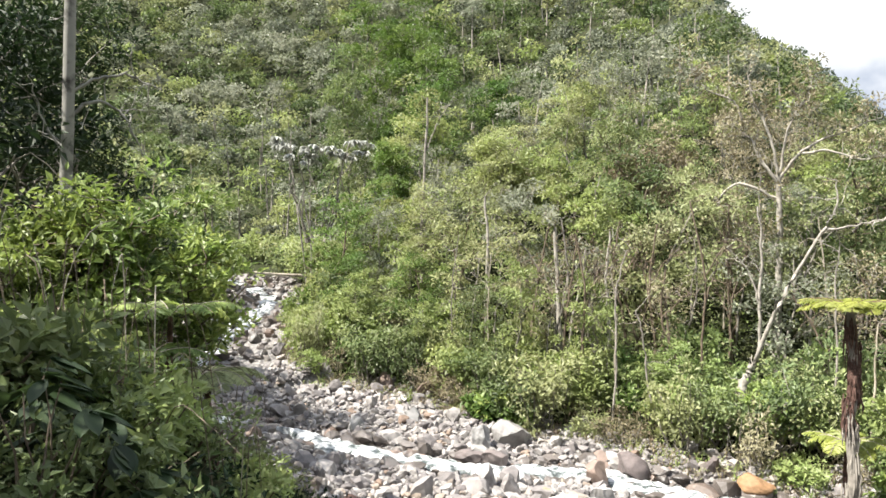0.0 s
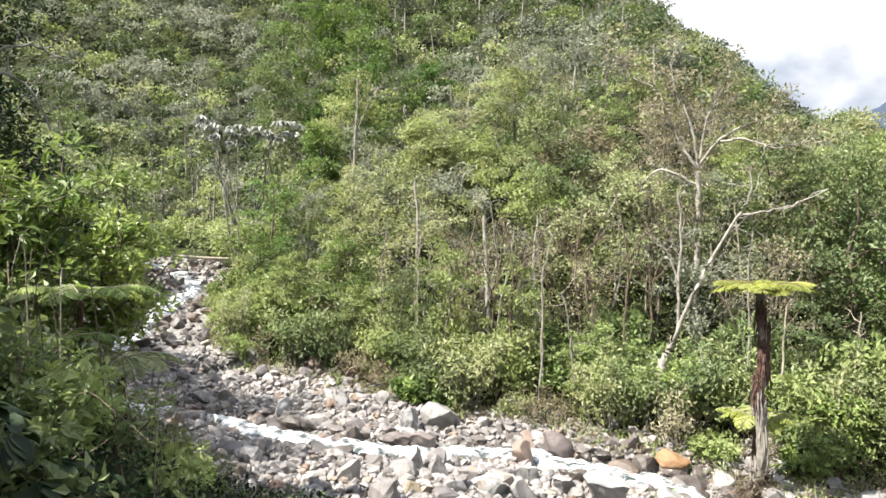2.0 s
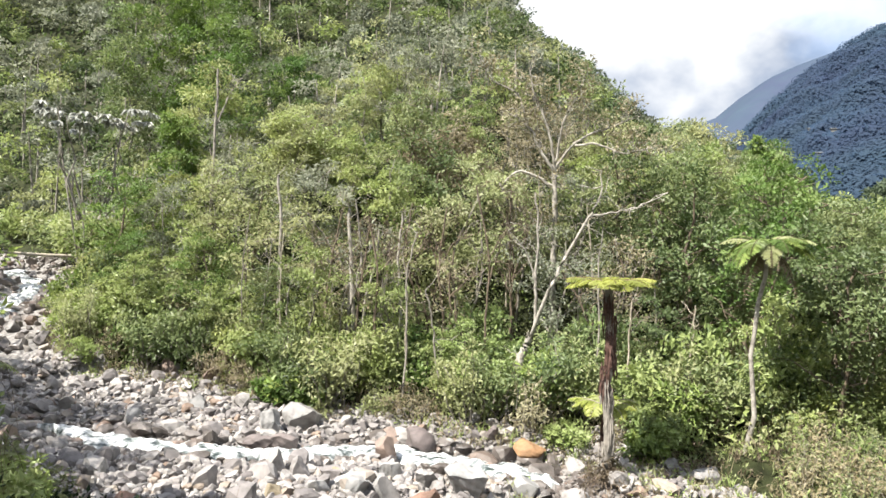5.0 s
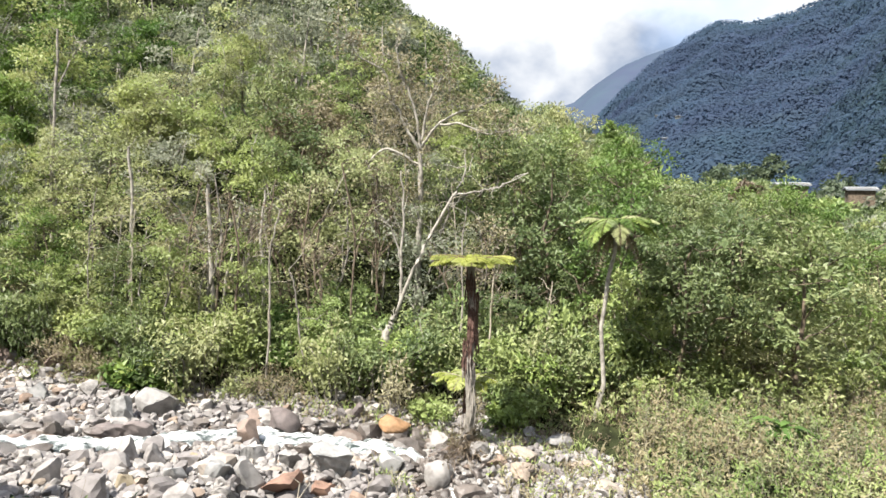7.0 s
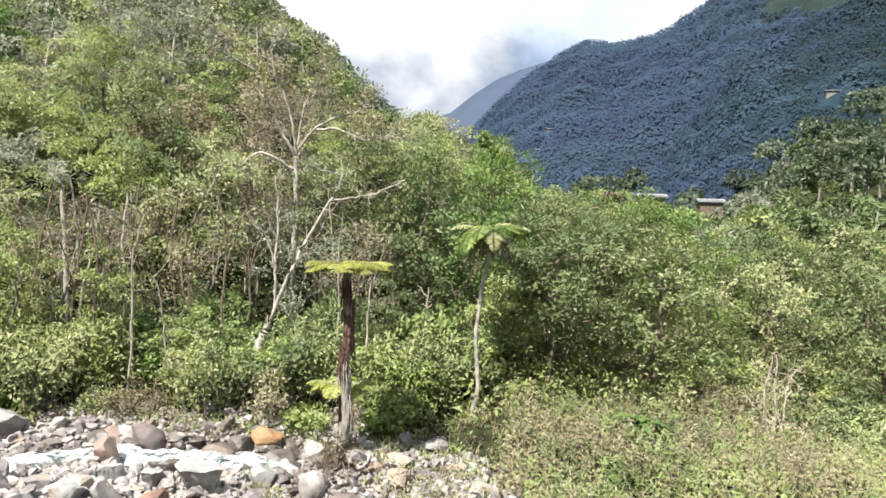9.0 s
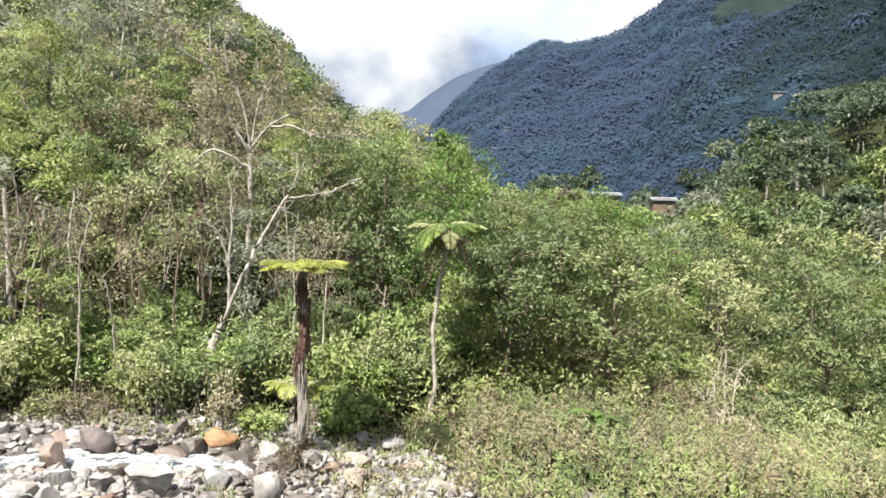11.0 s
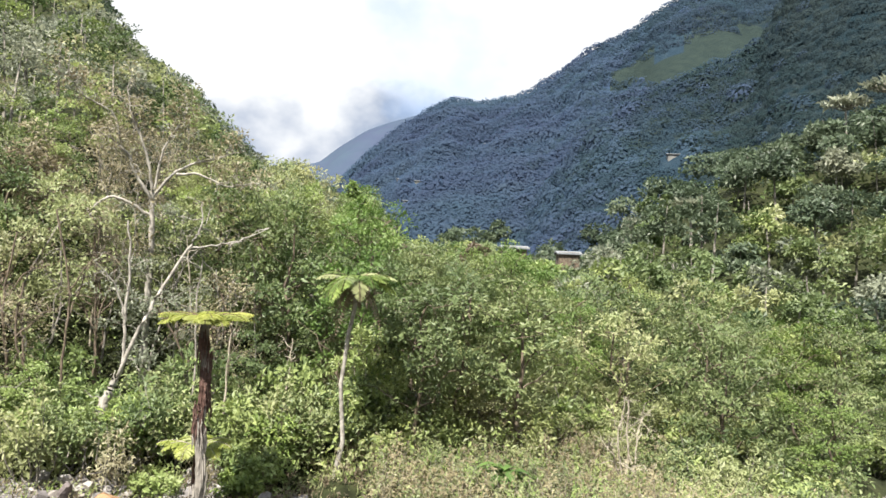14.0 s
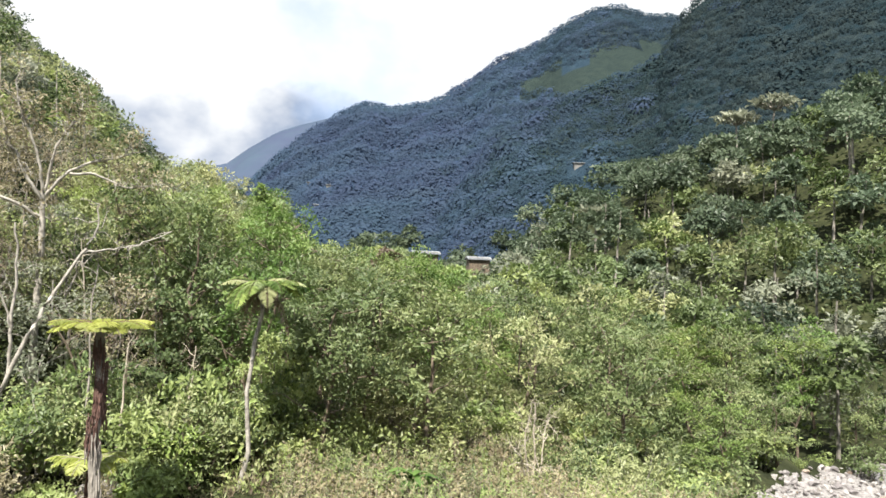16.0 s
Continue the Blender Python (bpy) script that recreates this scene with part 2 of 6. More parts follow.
BARK = {
    "pale": bark_material("bark_pale", (0.083, 0.071, 0.060), (0.270, 0.247, 0.214), 4.0),
    "brown": bark_material("bark_brown", (0.038, 0.026, 0.019), (0.128, 0.098, 0.068)),
    "grey": bark_material("bark_grey", (0.041, 0.038, 0.030), (0.203, 0.184, 0.158), 3.5),
    "fibre": bark_material("bark_fern_fibre", (0.022, 0.012, 0.009), (0.090, 0.046, 0.034), 14.0),
    "bone": bark_material("bark_bone_grey", (0.104, 0.092, 0.076), (0.302, 0.281, 0.245), 5.0),
    "lichen": bark_material("bark_lichen", (0.032, 0.027, 0.023), (0.216, 0.209, 0.187), 3.0, 0.36),
    "twig": bark_material("bark_dead_twig", (0.188, 0.158, 0.120), (0.338, 0.300, 0.240)),
}
STONES = [(0.0, (0.114, 0.102, 0.100)), (0.3, (0.178, 0.164, 0.160)), (0.62, (0.236, 0.222, 0.213)), (0.86, (0.287, 0.271, 0.257)), (0.95, (0.227, 0.189, 0.154)), (1.0, (0.163, 0.114, 0.085))]
ROCK = rock_material("river_stone", STONES)
WET = [(0.0, (0.061, 0.053, 0.049)), (0.5, (0.096, 0.082, 0.074)), (0.8, (0.136, 0.121, 0.112)), (1.0, (0.121, 0.081, 0.059))]
ROCK_WET = rock_material("wet_stone", WET, rough=0.4)
PEBBLE_WET = rock_material("wet_pebbles", WET, island=True, rough=0.4)
PEBBLE = rock_material("river_pebbles", STONES, island=True)
ROCK_ORANGE = rock_material("iron_stained_stone", [(0.0, (0.225, 0.128, 0.064)), (1.0, (0.255, 0.150, 0.075))])
ROCK_BROWN = rock_material("brown_stone", [(0.0, (0.150, 0.105, 0.086)), (1.0, (0.180, 0.135, 0.112))])
ROCK_DARK = rock_material("dark_stone", [(0.0, (0.105, 0.086, 0.083)), (1.0, (0.128, 0.109, 0.105))])
ROCK_GREY = rock_material("grey_stone", [(0.0, (0.185, 0.178, 0.172)), (1.0, (0.215, 0.206, 0.200))])
ROCK_RED = rock_material("reddish_stone", [(0.0, (0.171, 0.099, 0.072)), (1.0, (0.207, 0.126, 0.090))])
ROCK_TAN = rock_material("tan_stone", [(0.0, (0.184, 0.158, 0.115)), (1.0, (0.208, 0.172, 0.112))])
ROCK_PALE = rock_material("pale_granite", [(0.0, (0.213, 0.211, 0.207)), (1.0, (0.248, 0.245, 0.241))])
GRAVEL = soil_material("gravel_bed", [(0.3, (0.056, 0.051, 0.048)), (0.5, (0.179, 0.169, 0.160)), (0.7, (0.319, 0.305, 0.290))], 7.0)
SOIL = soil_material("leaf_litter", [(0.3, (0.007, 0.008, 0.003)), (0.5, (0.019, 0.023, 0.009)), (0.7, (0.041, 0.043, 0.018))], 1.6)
# far ground, down to PALEHILL: distance haze put into the base colours
FARSOIL = canopy_material("far_canopy_shade_haze", [(0.36, (0.010, 0.020, 0.026)), (0.5, (0.015, 0.023, 0.027)), (0.64, (0.023, 0.032, 0.032))])
VEILEDSOIL = canopy_material("canopy_haze_tint", [(0.36, (0.017, 0.029, 0.041)), (0.5, (0.017, 0.030, 0.043)), (0.64, (0.024, 0.038, 0.050))])
HAZESOIL = canopy_material("canopy_haze_painted", [(0.36, (0.026, 0.040, 0.069)), (0.5, (0.024, 0.040, 0.065)), (0.64, (0.031, 0.048, 0.071))])
MEADOW = canopy_material("far_meadow_haze_tint", [(0.36, (0.016, 0.024, 0.024)), (0.64, (0.024, 0.034, 0.030))])
PALEHILL = leaf_material("pale_hill_haze_painted", [(0.1, (0.035, 0.050, 0.079)), (0.9, (0.042, 0.057, 0.087))], patch=0.03, spec=0.0, rough=0.9, through_light=0.0)
WATER = water_material()
PLASTER = soil_material("old_plaster", [(0.3, (0.124, 0.124, 0.116)), (0.7, (0.186, 0.182, 0.173))], 0.8)
ROOFING = soil_material("zinc_roofing", [(0.3, (0.123, 0.132, 0.141)), (0.7, (0.198, 0.207, 0.215))], 0.8)


# ---- mesh helpers ----
class Geo:
    """Gathers vertices and faces, with a material slot for each face."""

    def __init__(self):
        self.v, self.f, self.s, self.m, self.t, self.count = [], [], [], [], [], 0

    def add(self, verts, faces, slot=0, tint=0.0):
        faces = np.asarray(faces, dtype=np.int64)
        self.v.append(np.asarray(verts, dtype=np.float32))
        self.f.append((faces + self.count).ravel())
        self.s.append(np.full(len(faces), faces.shape[1], dtype=np.int32))
        self.m.append(np.full(len(faces), slot, dtype=np.int32))
        self.t.append(np.full(len(faces), tint, dtype=np.float32))
        self.count += len(verts)
        return self

    def mesh(self, name, materials, smooth=False):
        me = bpy.data.meshes.new(name)
        v, f, s = np.concatenate(self.v), np.concatenate(self.f), np.concatenate(self.s)
        me.vertices.add(len(v))
        me.vertices.foreach_set("co", v.ravel())
        me.loops.add(len(f))
        me.loops.foreach_set("vertex_index", f.astype(np.int32))
        me.polygons.add(len(s))
        me.polygons.foreach_set("loop_start", np.concatenate([[0], np.cumsum(s)[:-1]]).astype(np.int32))
        for m in materials:
            me.materials.append(m)
        me.polygons.foreach_set("material_index", np.concatenate(self.m))
        me.polygons.foreach_set("use_smooth", np.full(len(s), smooth))
        t = np.concatenate(self.t)
        if len(t) == len(s) and t.any():
            me.attributes.new("tint", "FLOAT", "FACE").data.foreach_set("value", t)
        me.update(calc_edges=True)
        return me


def part(name, geo, materials, parent=None, label="", smooth=False):
    ob = new(name, geo.mesh(name, materials, smooth))
    if parent:
        ob.parent = parent
    return tagged(ob, label)


def unit(a):
    return a / np.maximum(np.linalg.norm(a, axis=-1, keepdims=True), 1e-9)


def tube(points, radii, sides=6):
    """A tapered tube along a line of points."""
    p = np.asarray(points, float)
    r = np.asarray(radii, float)
    t = unit(np.gradient(p, axis=0))
    ref = np.where(np.abs(t[:, 2:3]) > 0.9, np.array([[1.0, 0, 0]]), np.array([[0, 0, 1.0]]))
    a = unit(np.cross(t, ref))
    b = np.cross(t, a)
    ang = np.arange(sides) * 2 * np.pi / sides
    ring = a[:, None] * np.cos(ang)[None, :, None] + b[:, None] * np.sin(ang)[None, :, None]
    v = (p[:, None] + ring * r[:, None, None]).reshape(-1, 3)
    i = np.arange(len(p) - 1)[:, None] * sides
    j = np.arange(sides)[None]
    k = (j + 1) % sides
    f = np.stack([i + j, i + k, i + sides + k, i + sides + j], -1).reshape(-1, 4)
    return v, f


def leaf_quads(c, d, nrm, length, width, fold=0.18, droop=0.15):
    """One folded, drooping blade for each base point, way and normal."""
    n = len(c)
    length = np.broadcast_to(np.asarray(length, float).reshape(-1, 1), (n, 1))
    width = np.broadcast_to(np.asarray(width, float).reshape(-1, 1), (n, 1))
    d = unit(d)
    s = unit(np.cross(d, nrm))
    u = np.cross(s, d)
    mid = c + d * length * 0.45
    right = mid + s * width * 0.5 + u * width * fold
    left = mid - s * width * 0.5 + u * width * fold
    tip = c + d * length - u * length * droop
    v = np.stack([c, right, tip, left], 1).reshape(-1, 3)
    return v, np.arange(4 * n).reshape(n, 4)


def clump(rng, centre, radius, n, size, slim=0.45, up=0.8, hollow=0.4, core=None, round_to=0.8):
    """Leaves round a twig's end: a loose ball, fuller at the outside and the top."""
    q = unit(rng.normal(size=(n, 3)))
    q[:, 2] = np.where(q[:, 2] < -0.3, -q[:, 2], q[:, 2])
    rad = (hollow + (1 - hollow) * rng.random((n, 1)) ** 0.6) * (0.8 + 0.4 * rng.random((n, 1)))
    c = np.asarray(centre) + q * rad * np.asarray(radius)
    d = q + rng.normal(size=(n, 3)) * 0.6 + np.array([0, 0, -0.25])
    nrm = q * 0.6 + np.array([0, 0, up]) + rng.normal(size=(n, 3)) * 0.35
    if core is not None:
        nrm = nrm * 0.55 + unit(c - np.asarray(core)) * round_to
    ln = size * (0.6 + 0.8 * rng.random(n))
    return leaf_quads(c, d, nrm, ln, ln * slim)


def curve(rows, n=5):
    """A smooth line through a few points."""
    rows = np.asarray(rows, float)
    e = np.concatenate([rows[:1] * 2 - rows[1:2], rows, rows[-1:] * 2 - rows[-2:-1]])
    t = np.linspace(0, 1, n, endpoint=False)[:, None]
    out = [0.5 * (2 * e[i] + (e[i + 1] - e[i - 1]) * t + (2 * e[i - 1] - 5 * e[i] + 4 * e[i + 1] - e[i + 2]) * t**2 + (3 * e[i] - e[i - 1] - 3 * e[i + 1] + e[i + 2]) * t**3) for i in range(1, len(e) - 2)]
    return np.concatenate(out + [rows[-1:]])


def wander(rng, a, b, n=5, wobble=0.06):
    """A slightly crooked line from a to b."""
    a, b = np.asarray(a, float), np.asarray(b, float)
    t = np.linspace(0, 1, n)[:, None]
    p = a + (b - a) * t
    p[1:-1] += rng.normal(size=(n - 2, 3)) * wobble * np.linalg.norm(b - a)
    return p


# ---- the lie of the land ----
def smooth(a, b, x):
    t = np.clip((x - a) / (b - a), 0, 1)
    return t * t * (3 - 2 * t)


# stream: x, y, level, gravel beyond it, gravel before it
STREAM = np.array([
    (-150, 100, 20, 3, 2), (-60, 82, 9, 3, 2), (-30, 64, 4.4, 3, 2), (-16.3, 53, 3.2, 2.2, 2), (-9.8, 40, 2.55, 2.0, 1.6), (-9.7, 34, 2.0, 2.3, 1.4), (-9.4, 28, 1.4, 3.6, 1.2),
    (-8.7, 22.6, 0.95, 4.6, 1.2), (-7.0, 20.3, 0.80, 4.6, 1.6), (-4.3, 19.8, 0.56, 4.4, 3.0), (-2.8, 18.9, 0.43, 4.1, 4), (-0.4, 17.9, 0.24, 4.0, 5), (1.2, 17.5, 0.13, 3.5, 5.5), (2.6, 17.7, 0.04, 2.8, 6),
    (3.8, 17.7, -0.04, 1.9, 6), (5.0, 17.0, -0.12, 1.7, 6), (6.7, 16.1, -0.23, 1.4, 6), (7.5, 15.0, -0.36, 2.5, 6), (7.3, 12.2, -0.5, 3.2, 5), (12, 5.6, -0.7, 1.6, 3),
    (19, 2.4, -0.9, 1.6, 2.5), (28, 1.0, -1.2, 3.0, 2.5), (42, -8, -2, 2, 2), (80, -50, -4, 2, 2), (200, -150, -10, 2, 2)])


def densify(rows, n=24):
    out = []
    for i in range(len(rows) - 1):
        p0, p1, p2, p3 = rows[max(i - 1, 0)], rows[i], rows[i + 1], rows[min(i + 2, len(rows) - 1)]
        k = np.linalg.norm((p2 - p1)[:2])
        m1 = (p2 - p0) / max(np.linalg.norm((p2 - p0)[:2]), 1e-6) * k
        m2 = (p3 - p1) / max(np.linalg.norm((p3 - p1)[:2]), 1e-6) * k
        t = np.linspace(0, 1, n, endpoint=False)[:, None]
        out.append((2 * t**3 - 3 * t**2 + 1) * p1 + (t**3 - 2 * t**2 + t) * m1 + (-2 * t**3 + 3 * t**2) * p2 + (t**3 - t**2) * m2)
    return np.concatenate(out + [rows[-1:]])


LINE = densify(STREAM)
TANG = unit(np.gradient(LINE[:, :2], axis=0))


def along(x, y):
    """Signed distance from the stream (beyond it: positive), its level and the gravel's widths there."""
    x, y = np.atleast_1d(x).astype(float), np.atleast_1d(y).astype(float)
    d, z, gf, gn = (np.empty(len(x)) for _ in range(4))
    for i in range(0, len(x), 20000):
        s = slice(i, i + 20000)
        q = (x[s, None] - LINE[None, :, 0]) ** 2 + (y[s, None] - LINE[None, :, 1]) ** 2
        k = q.argmin(1)
        side = TANG[k, 0] * (y[s] - LINE[k, 1]) - TANG[k, 1] * (x[s] - LINE[k, 0])
        d[s] = np.sqrt(q[np.arange(len(k)), k]) * np.where(side >= 0, 1, -1)
        z[s], gf[s], gn[s] = LINE[k, 2], LINE[k, 3], LINE[k, 4]
    return d, z, gf, gn


def lumps(x, y, size, seed=0.0):
    """Cheap rolling relief of about +-1."""
    a = np.sin(x / size * 2.1 + seed) * np.cos(y / size * 1.7 + 1.3 * seed) + 0.6 * np.sin((x + y) / size * 3.9 + 2.1 * seed) + 0.45 * np.cos((x * 0.6 - y) / size * 6.3 + seed)
    return a / 2.05


# skylines: degrees of azimuth and elevation from the bank
SPUR = np.array([(-180, 26), (-60, 30), (-15, 32), (10, 30), (17, 23.0), (20.7, 18.6), (21.8, 17.4), (23.7, 16.0), (26.4, 14.6), (28.0, 12.7), (30.1, 10.8), (31.8, 8.8), (34.3, 8.7), (36, 8.1), (38.2, 7.2), (41.3, 6.6), (41.9, 4.9), (42.7, 3.7), (45.5, 2.8), (47.3, 3.0), (50.4, 3.4), (52.3, 2.8), (55, 2.4), (59, 1.3), (64, 0.2), (70, -0.8), (85, -2), (180, -2)])
MID = np.array([(-180, -8), (50, -8), (55, -1.5), (58.6, 1.6), (60, 4.1), (62.2, 6.0), (64.3, 7.6), (67.3, 9.1), (68.2, 10.0), (71.5, 11.2), (74.3, 11.6), (77.4, 12.5), (80, 13.0), (84, 15.0), (90, 17), (100, 19.5), (140, 22), (180, 22)])
DARK = np.array([(-180, -8), (50, -8), (54, 6), (58, 12.6), (62.8, 15.2), (67, 16.9), (70.8, 18.2), (71.6, 20.2), (72.6, 21.4), (73.4, 22.2), (78, 25), (90, 29), (180, 29)])
PEAK = np.array([(-180, -8), (30, -8), (36, 4.6), (38.8, 7.8), (41.5, 10.6), (43.3, 12.1), (45.5, 13.6), (47.3, 14.5), (49.6, 14.2), (51.9, 14.6), (53.7, 15.2), (56, 16.6), (58.2, 18.2), (61.8, 19.7), (63.4, 20.8), (65.8, 21.9), (68, 21.9), (69.7, 21.3), (71.6, 21.1), (80, 18), (180, 8)])
PALE = np.array([(-180, -8), (28, 2), (33, 7.2), (35.1, 8.3), (36.8, 8.7), (38.5, 10.1), (40.6, 11.5), (42.4, 12.2), (45, 13.0), (48, 12.6), (60, 10), (180, 4)])


def height(x, y):
    x, y = np.atleast_1d(x).astype(float), np.atleast_1d(y).astype(float)
    D = np.hypot(x, y)
    az = np.degrees(np.arctan2(x, y))
    d, zc, gf, gn = along(x, y)
    rough = 0.10 * lumps(x, y, 1.1, 0.7) + 0.06 * lumps(x, y, 0.45, 2.0)
    bed = zc - 0.22 * np.exp(-(d / 0.8) ** 2)
    # far bank, flat wood, then the slope
    over = np.maximum(d - gf, 0)
    far = bed + 0.32 * smooth(0.5, gf.clip(1), d) + 0.5 * smooth(0, 1.3, over) + 0.05 * np.minimum(over, 12)
    far = far + 0.55 * np.maximum(over - 5, 0) + 0.32 * np.maximum(over - 30, 0) + 0.6 * lumps(x, y, 9, 0.4) * smooth(3, 12, over)
    cap = EYE + D * np.tan(np.radians(np.interp(az, SPUR[:, 0], SPUR[:, 1]))) - 2.2 - 3.6 * smooth(15, 24, D)
    k = 1.2
    far = np.where(over > 1, -k * np.log(np.exp(-np.clip(far, -40, 200) / k) + np.exp(-np.clip(np.maximum(cap, zc + 0.6), -40, 200) / k) + 1e-60), far)
    # near bank up to the path, rising to a wooded slope upstream
    under = np.maximum(-d - gn, 0)
    top = 4.1 + 22 * smooth(-13, -34, az) * smooth(5, 22, D) * (np.abs(az) < 120) + 30 * smooth(90, 260, D)
    rise = 0.30 * smooth(0.4, gn.clip(1), -d) + 0.42 * under + 0.30 * np.maximum(under - 3, 0) * smooth(-12, -20, az) * (np.abs(az) < 120)
    near = -0.5 * np.log(np.exp(-(bed + rise) / 0.5) + np.exp(-np.minimum(top, 60) / 0.5))
    near = near + (4.1 - near) * (1 - smooth(1.5, 5.5, D))
    z = np.where(d > 0, far, near) + rough * smooth(0.2, 1.2, np.abs(d))
    z = z + 0.6 * np.exp(-((x - 7.98) ** 2 + (y - 13.87) ** 2) / 1.1)
    z = z - 0.75 * np.exp(-((x - 11.35) ** 2 + (y - 14.75) ** 2) / 0.35)
    # hills down the valley
    crest = np.full(len(x), -60.0)
    for table, d0, d1, fall in ((MID, 58, 118, 0.25), (DARK, 150, 300, 0.2), (PEAK, 200, 560, 0.2), (PALE, 500, 1500, 0.2)):
        el = np.interp(az, table[:, 0], table[:, 1])
        tree = 5.0 if d1 < 200 else 4.2 if d1 < 1000 else 0.0
        zt = EYE + d1 * np.tan(np.radians(el)) - tree
        z0 = np.minimum(0.0, zt)
        prof = z0 + (zt - z0) * np.clip((D - d0) / (d1 - d0), 0, 1) ** 1.12 - fall * np.maximum(D - d1, 0)
        prof = prof + 0.03 * D * lumps(x, y, 0.09 * d1, d1) * smooth(d0, d1, D) * (1 - smooth(0.8 * d1, d1, D))
        crest = np.maximum(crest, np.where(D > d0, prof, -60))
    last = np.interp(az, [-180, 0, 14, 24, 180], [190, 190, 165, 125, 125])
    wide = smooth(0.55 * last, last, D)
    spur_back = z * (1 - wide) + (np.minimum(z, EYE + last * np.tan(np.radians(np.interp(az, SPUR[:, 0], SPUR[:, 1]))) - 6) - 0.35 * np.maximum(D - last, 0)) * wide
    return np.maximum(spur_back, np.maximum(crest, -18 - 0.002 * D))


def clearing(x, y):
    """The pasture high on the far hill."""
    r, az = np.hypot(x, y), np.degrees(np.arctan2(x, y))
    el = np.degrees(np.arctan2(height(x, y) + 4 - EYE, r)) + 0.35 * lumps(x, y, 16, 0.6)
    return (r > 330) & (r < 545) & (az > 59.5) & (az < 72) & (el > np.interp(az, [60, 64, 71], [16.0, 15.6, 17.0])) & (el < np.interp(az, [60, 66, 72], [16.3, 18.6, 19.4]))


def facing(az, el, d0, d1):
    """The place where the line of sight at that azimuth and elevation first meets the land beyond d0."""
    D = np.linspace(d0, d1, 400)
    x, y = D * math.sin(radians(az)), D * math.cos(radians(az))
    e = np.degrees(np.arctan2(height(x, y) - EYE, D))
    k = int(np.argmax(e >= el)) if (e >= el).any() else int(e.argmax())
    return np.array([x[k], y[k], float(height(x[k], y[k])[0])])


def spot(az, D, lift=0.0):
    """A place on the ground by its azimuth and distance from the path's start."""
    x, y = D * math.sin(radians(az)), D * math.cos(radians(az))
    return np.array([x, y, float(height(x, y)[0]) + lift])


def ground():
    az = np.concatenate([np.arange(-50, 100, 0.55), np.arange(100, 310, 3.0)])
    D = np.concatenate([np.linspace(0.4, 10, 16), 10 + (np.arange(1, 64) * 0.25), np.geomspace(26, 3200, 120)])
    A, R = np.meshgrid(np.radians(az), D, indexing="ij")
    x, y = (R * np.sin(A)).ravel(), (R * np.cos(A)).ravel()
    z = height(x, y)
    n, k = len(az), len(D)
    i = np.arange(n)[:, None] * k
    i2 = ((np.arange(n) + 1) % n)[:, None] * k
    j = np.arange(k - 1)[None]
    f = np.stack([i + j, i + j + 1, i2 + j + 1, i2 + j], -1).reshape(-1, 4)
    hub = len(x)
    x, y, z = np.append(x, 0), np.append(y, 0), np.append(z, 4.1)
    g = Geo()
    g.add(np.stack([x, y, z], 1), f[:, ::-1])
    g.s.append(np.full(n, 3, np.int32))
    g.f.append(np.stack([np.full(n, hub), i2[:, 0], i[:, 0]], 1)[:, ::-1].ravel())
    g.m.append(np.zeros(n, np.int32))
    cx, cy = x[f].mean(1), y[f].mean(1)
    d, zc, gf, gn = along(cx, cy)
    wob = 0.5 * lumps(cx, cy, 1.6, 0.2)
    r = np.hypot(cx, cy)
    caz = np.degrees(np.arctan2(cx, cy))
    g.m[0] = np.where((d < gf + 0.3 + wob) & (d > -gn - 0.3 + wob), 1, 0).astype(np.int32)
    # ground colours with more painted haze towards the left and the distance
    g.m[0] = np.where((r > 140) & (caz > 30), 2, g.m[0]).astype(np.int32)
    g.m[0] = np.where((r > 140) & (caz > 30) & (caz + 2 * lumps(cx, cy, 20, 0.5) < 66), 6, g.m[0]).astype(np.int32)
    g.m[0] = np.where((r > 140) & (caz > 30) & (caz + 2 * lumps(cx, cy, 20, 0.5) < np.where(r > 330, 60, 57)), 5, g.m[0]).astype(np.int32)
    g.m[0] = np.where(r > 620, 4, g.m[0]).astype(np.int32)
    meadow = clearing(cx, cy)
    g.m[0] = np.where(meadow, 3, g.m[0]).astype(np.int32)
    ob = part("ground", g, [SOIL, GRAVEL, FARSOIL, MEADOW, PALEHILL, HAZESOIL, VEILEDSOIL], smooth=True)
    return tagged(ob, "valley floor and slopes of leaf litter and gravel", "ground", kind="structure")


GROUND = ground()


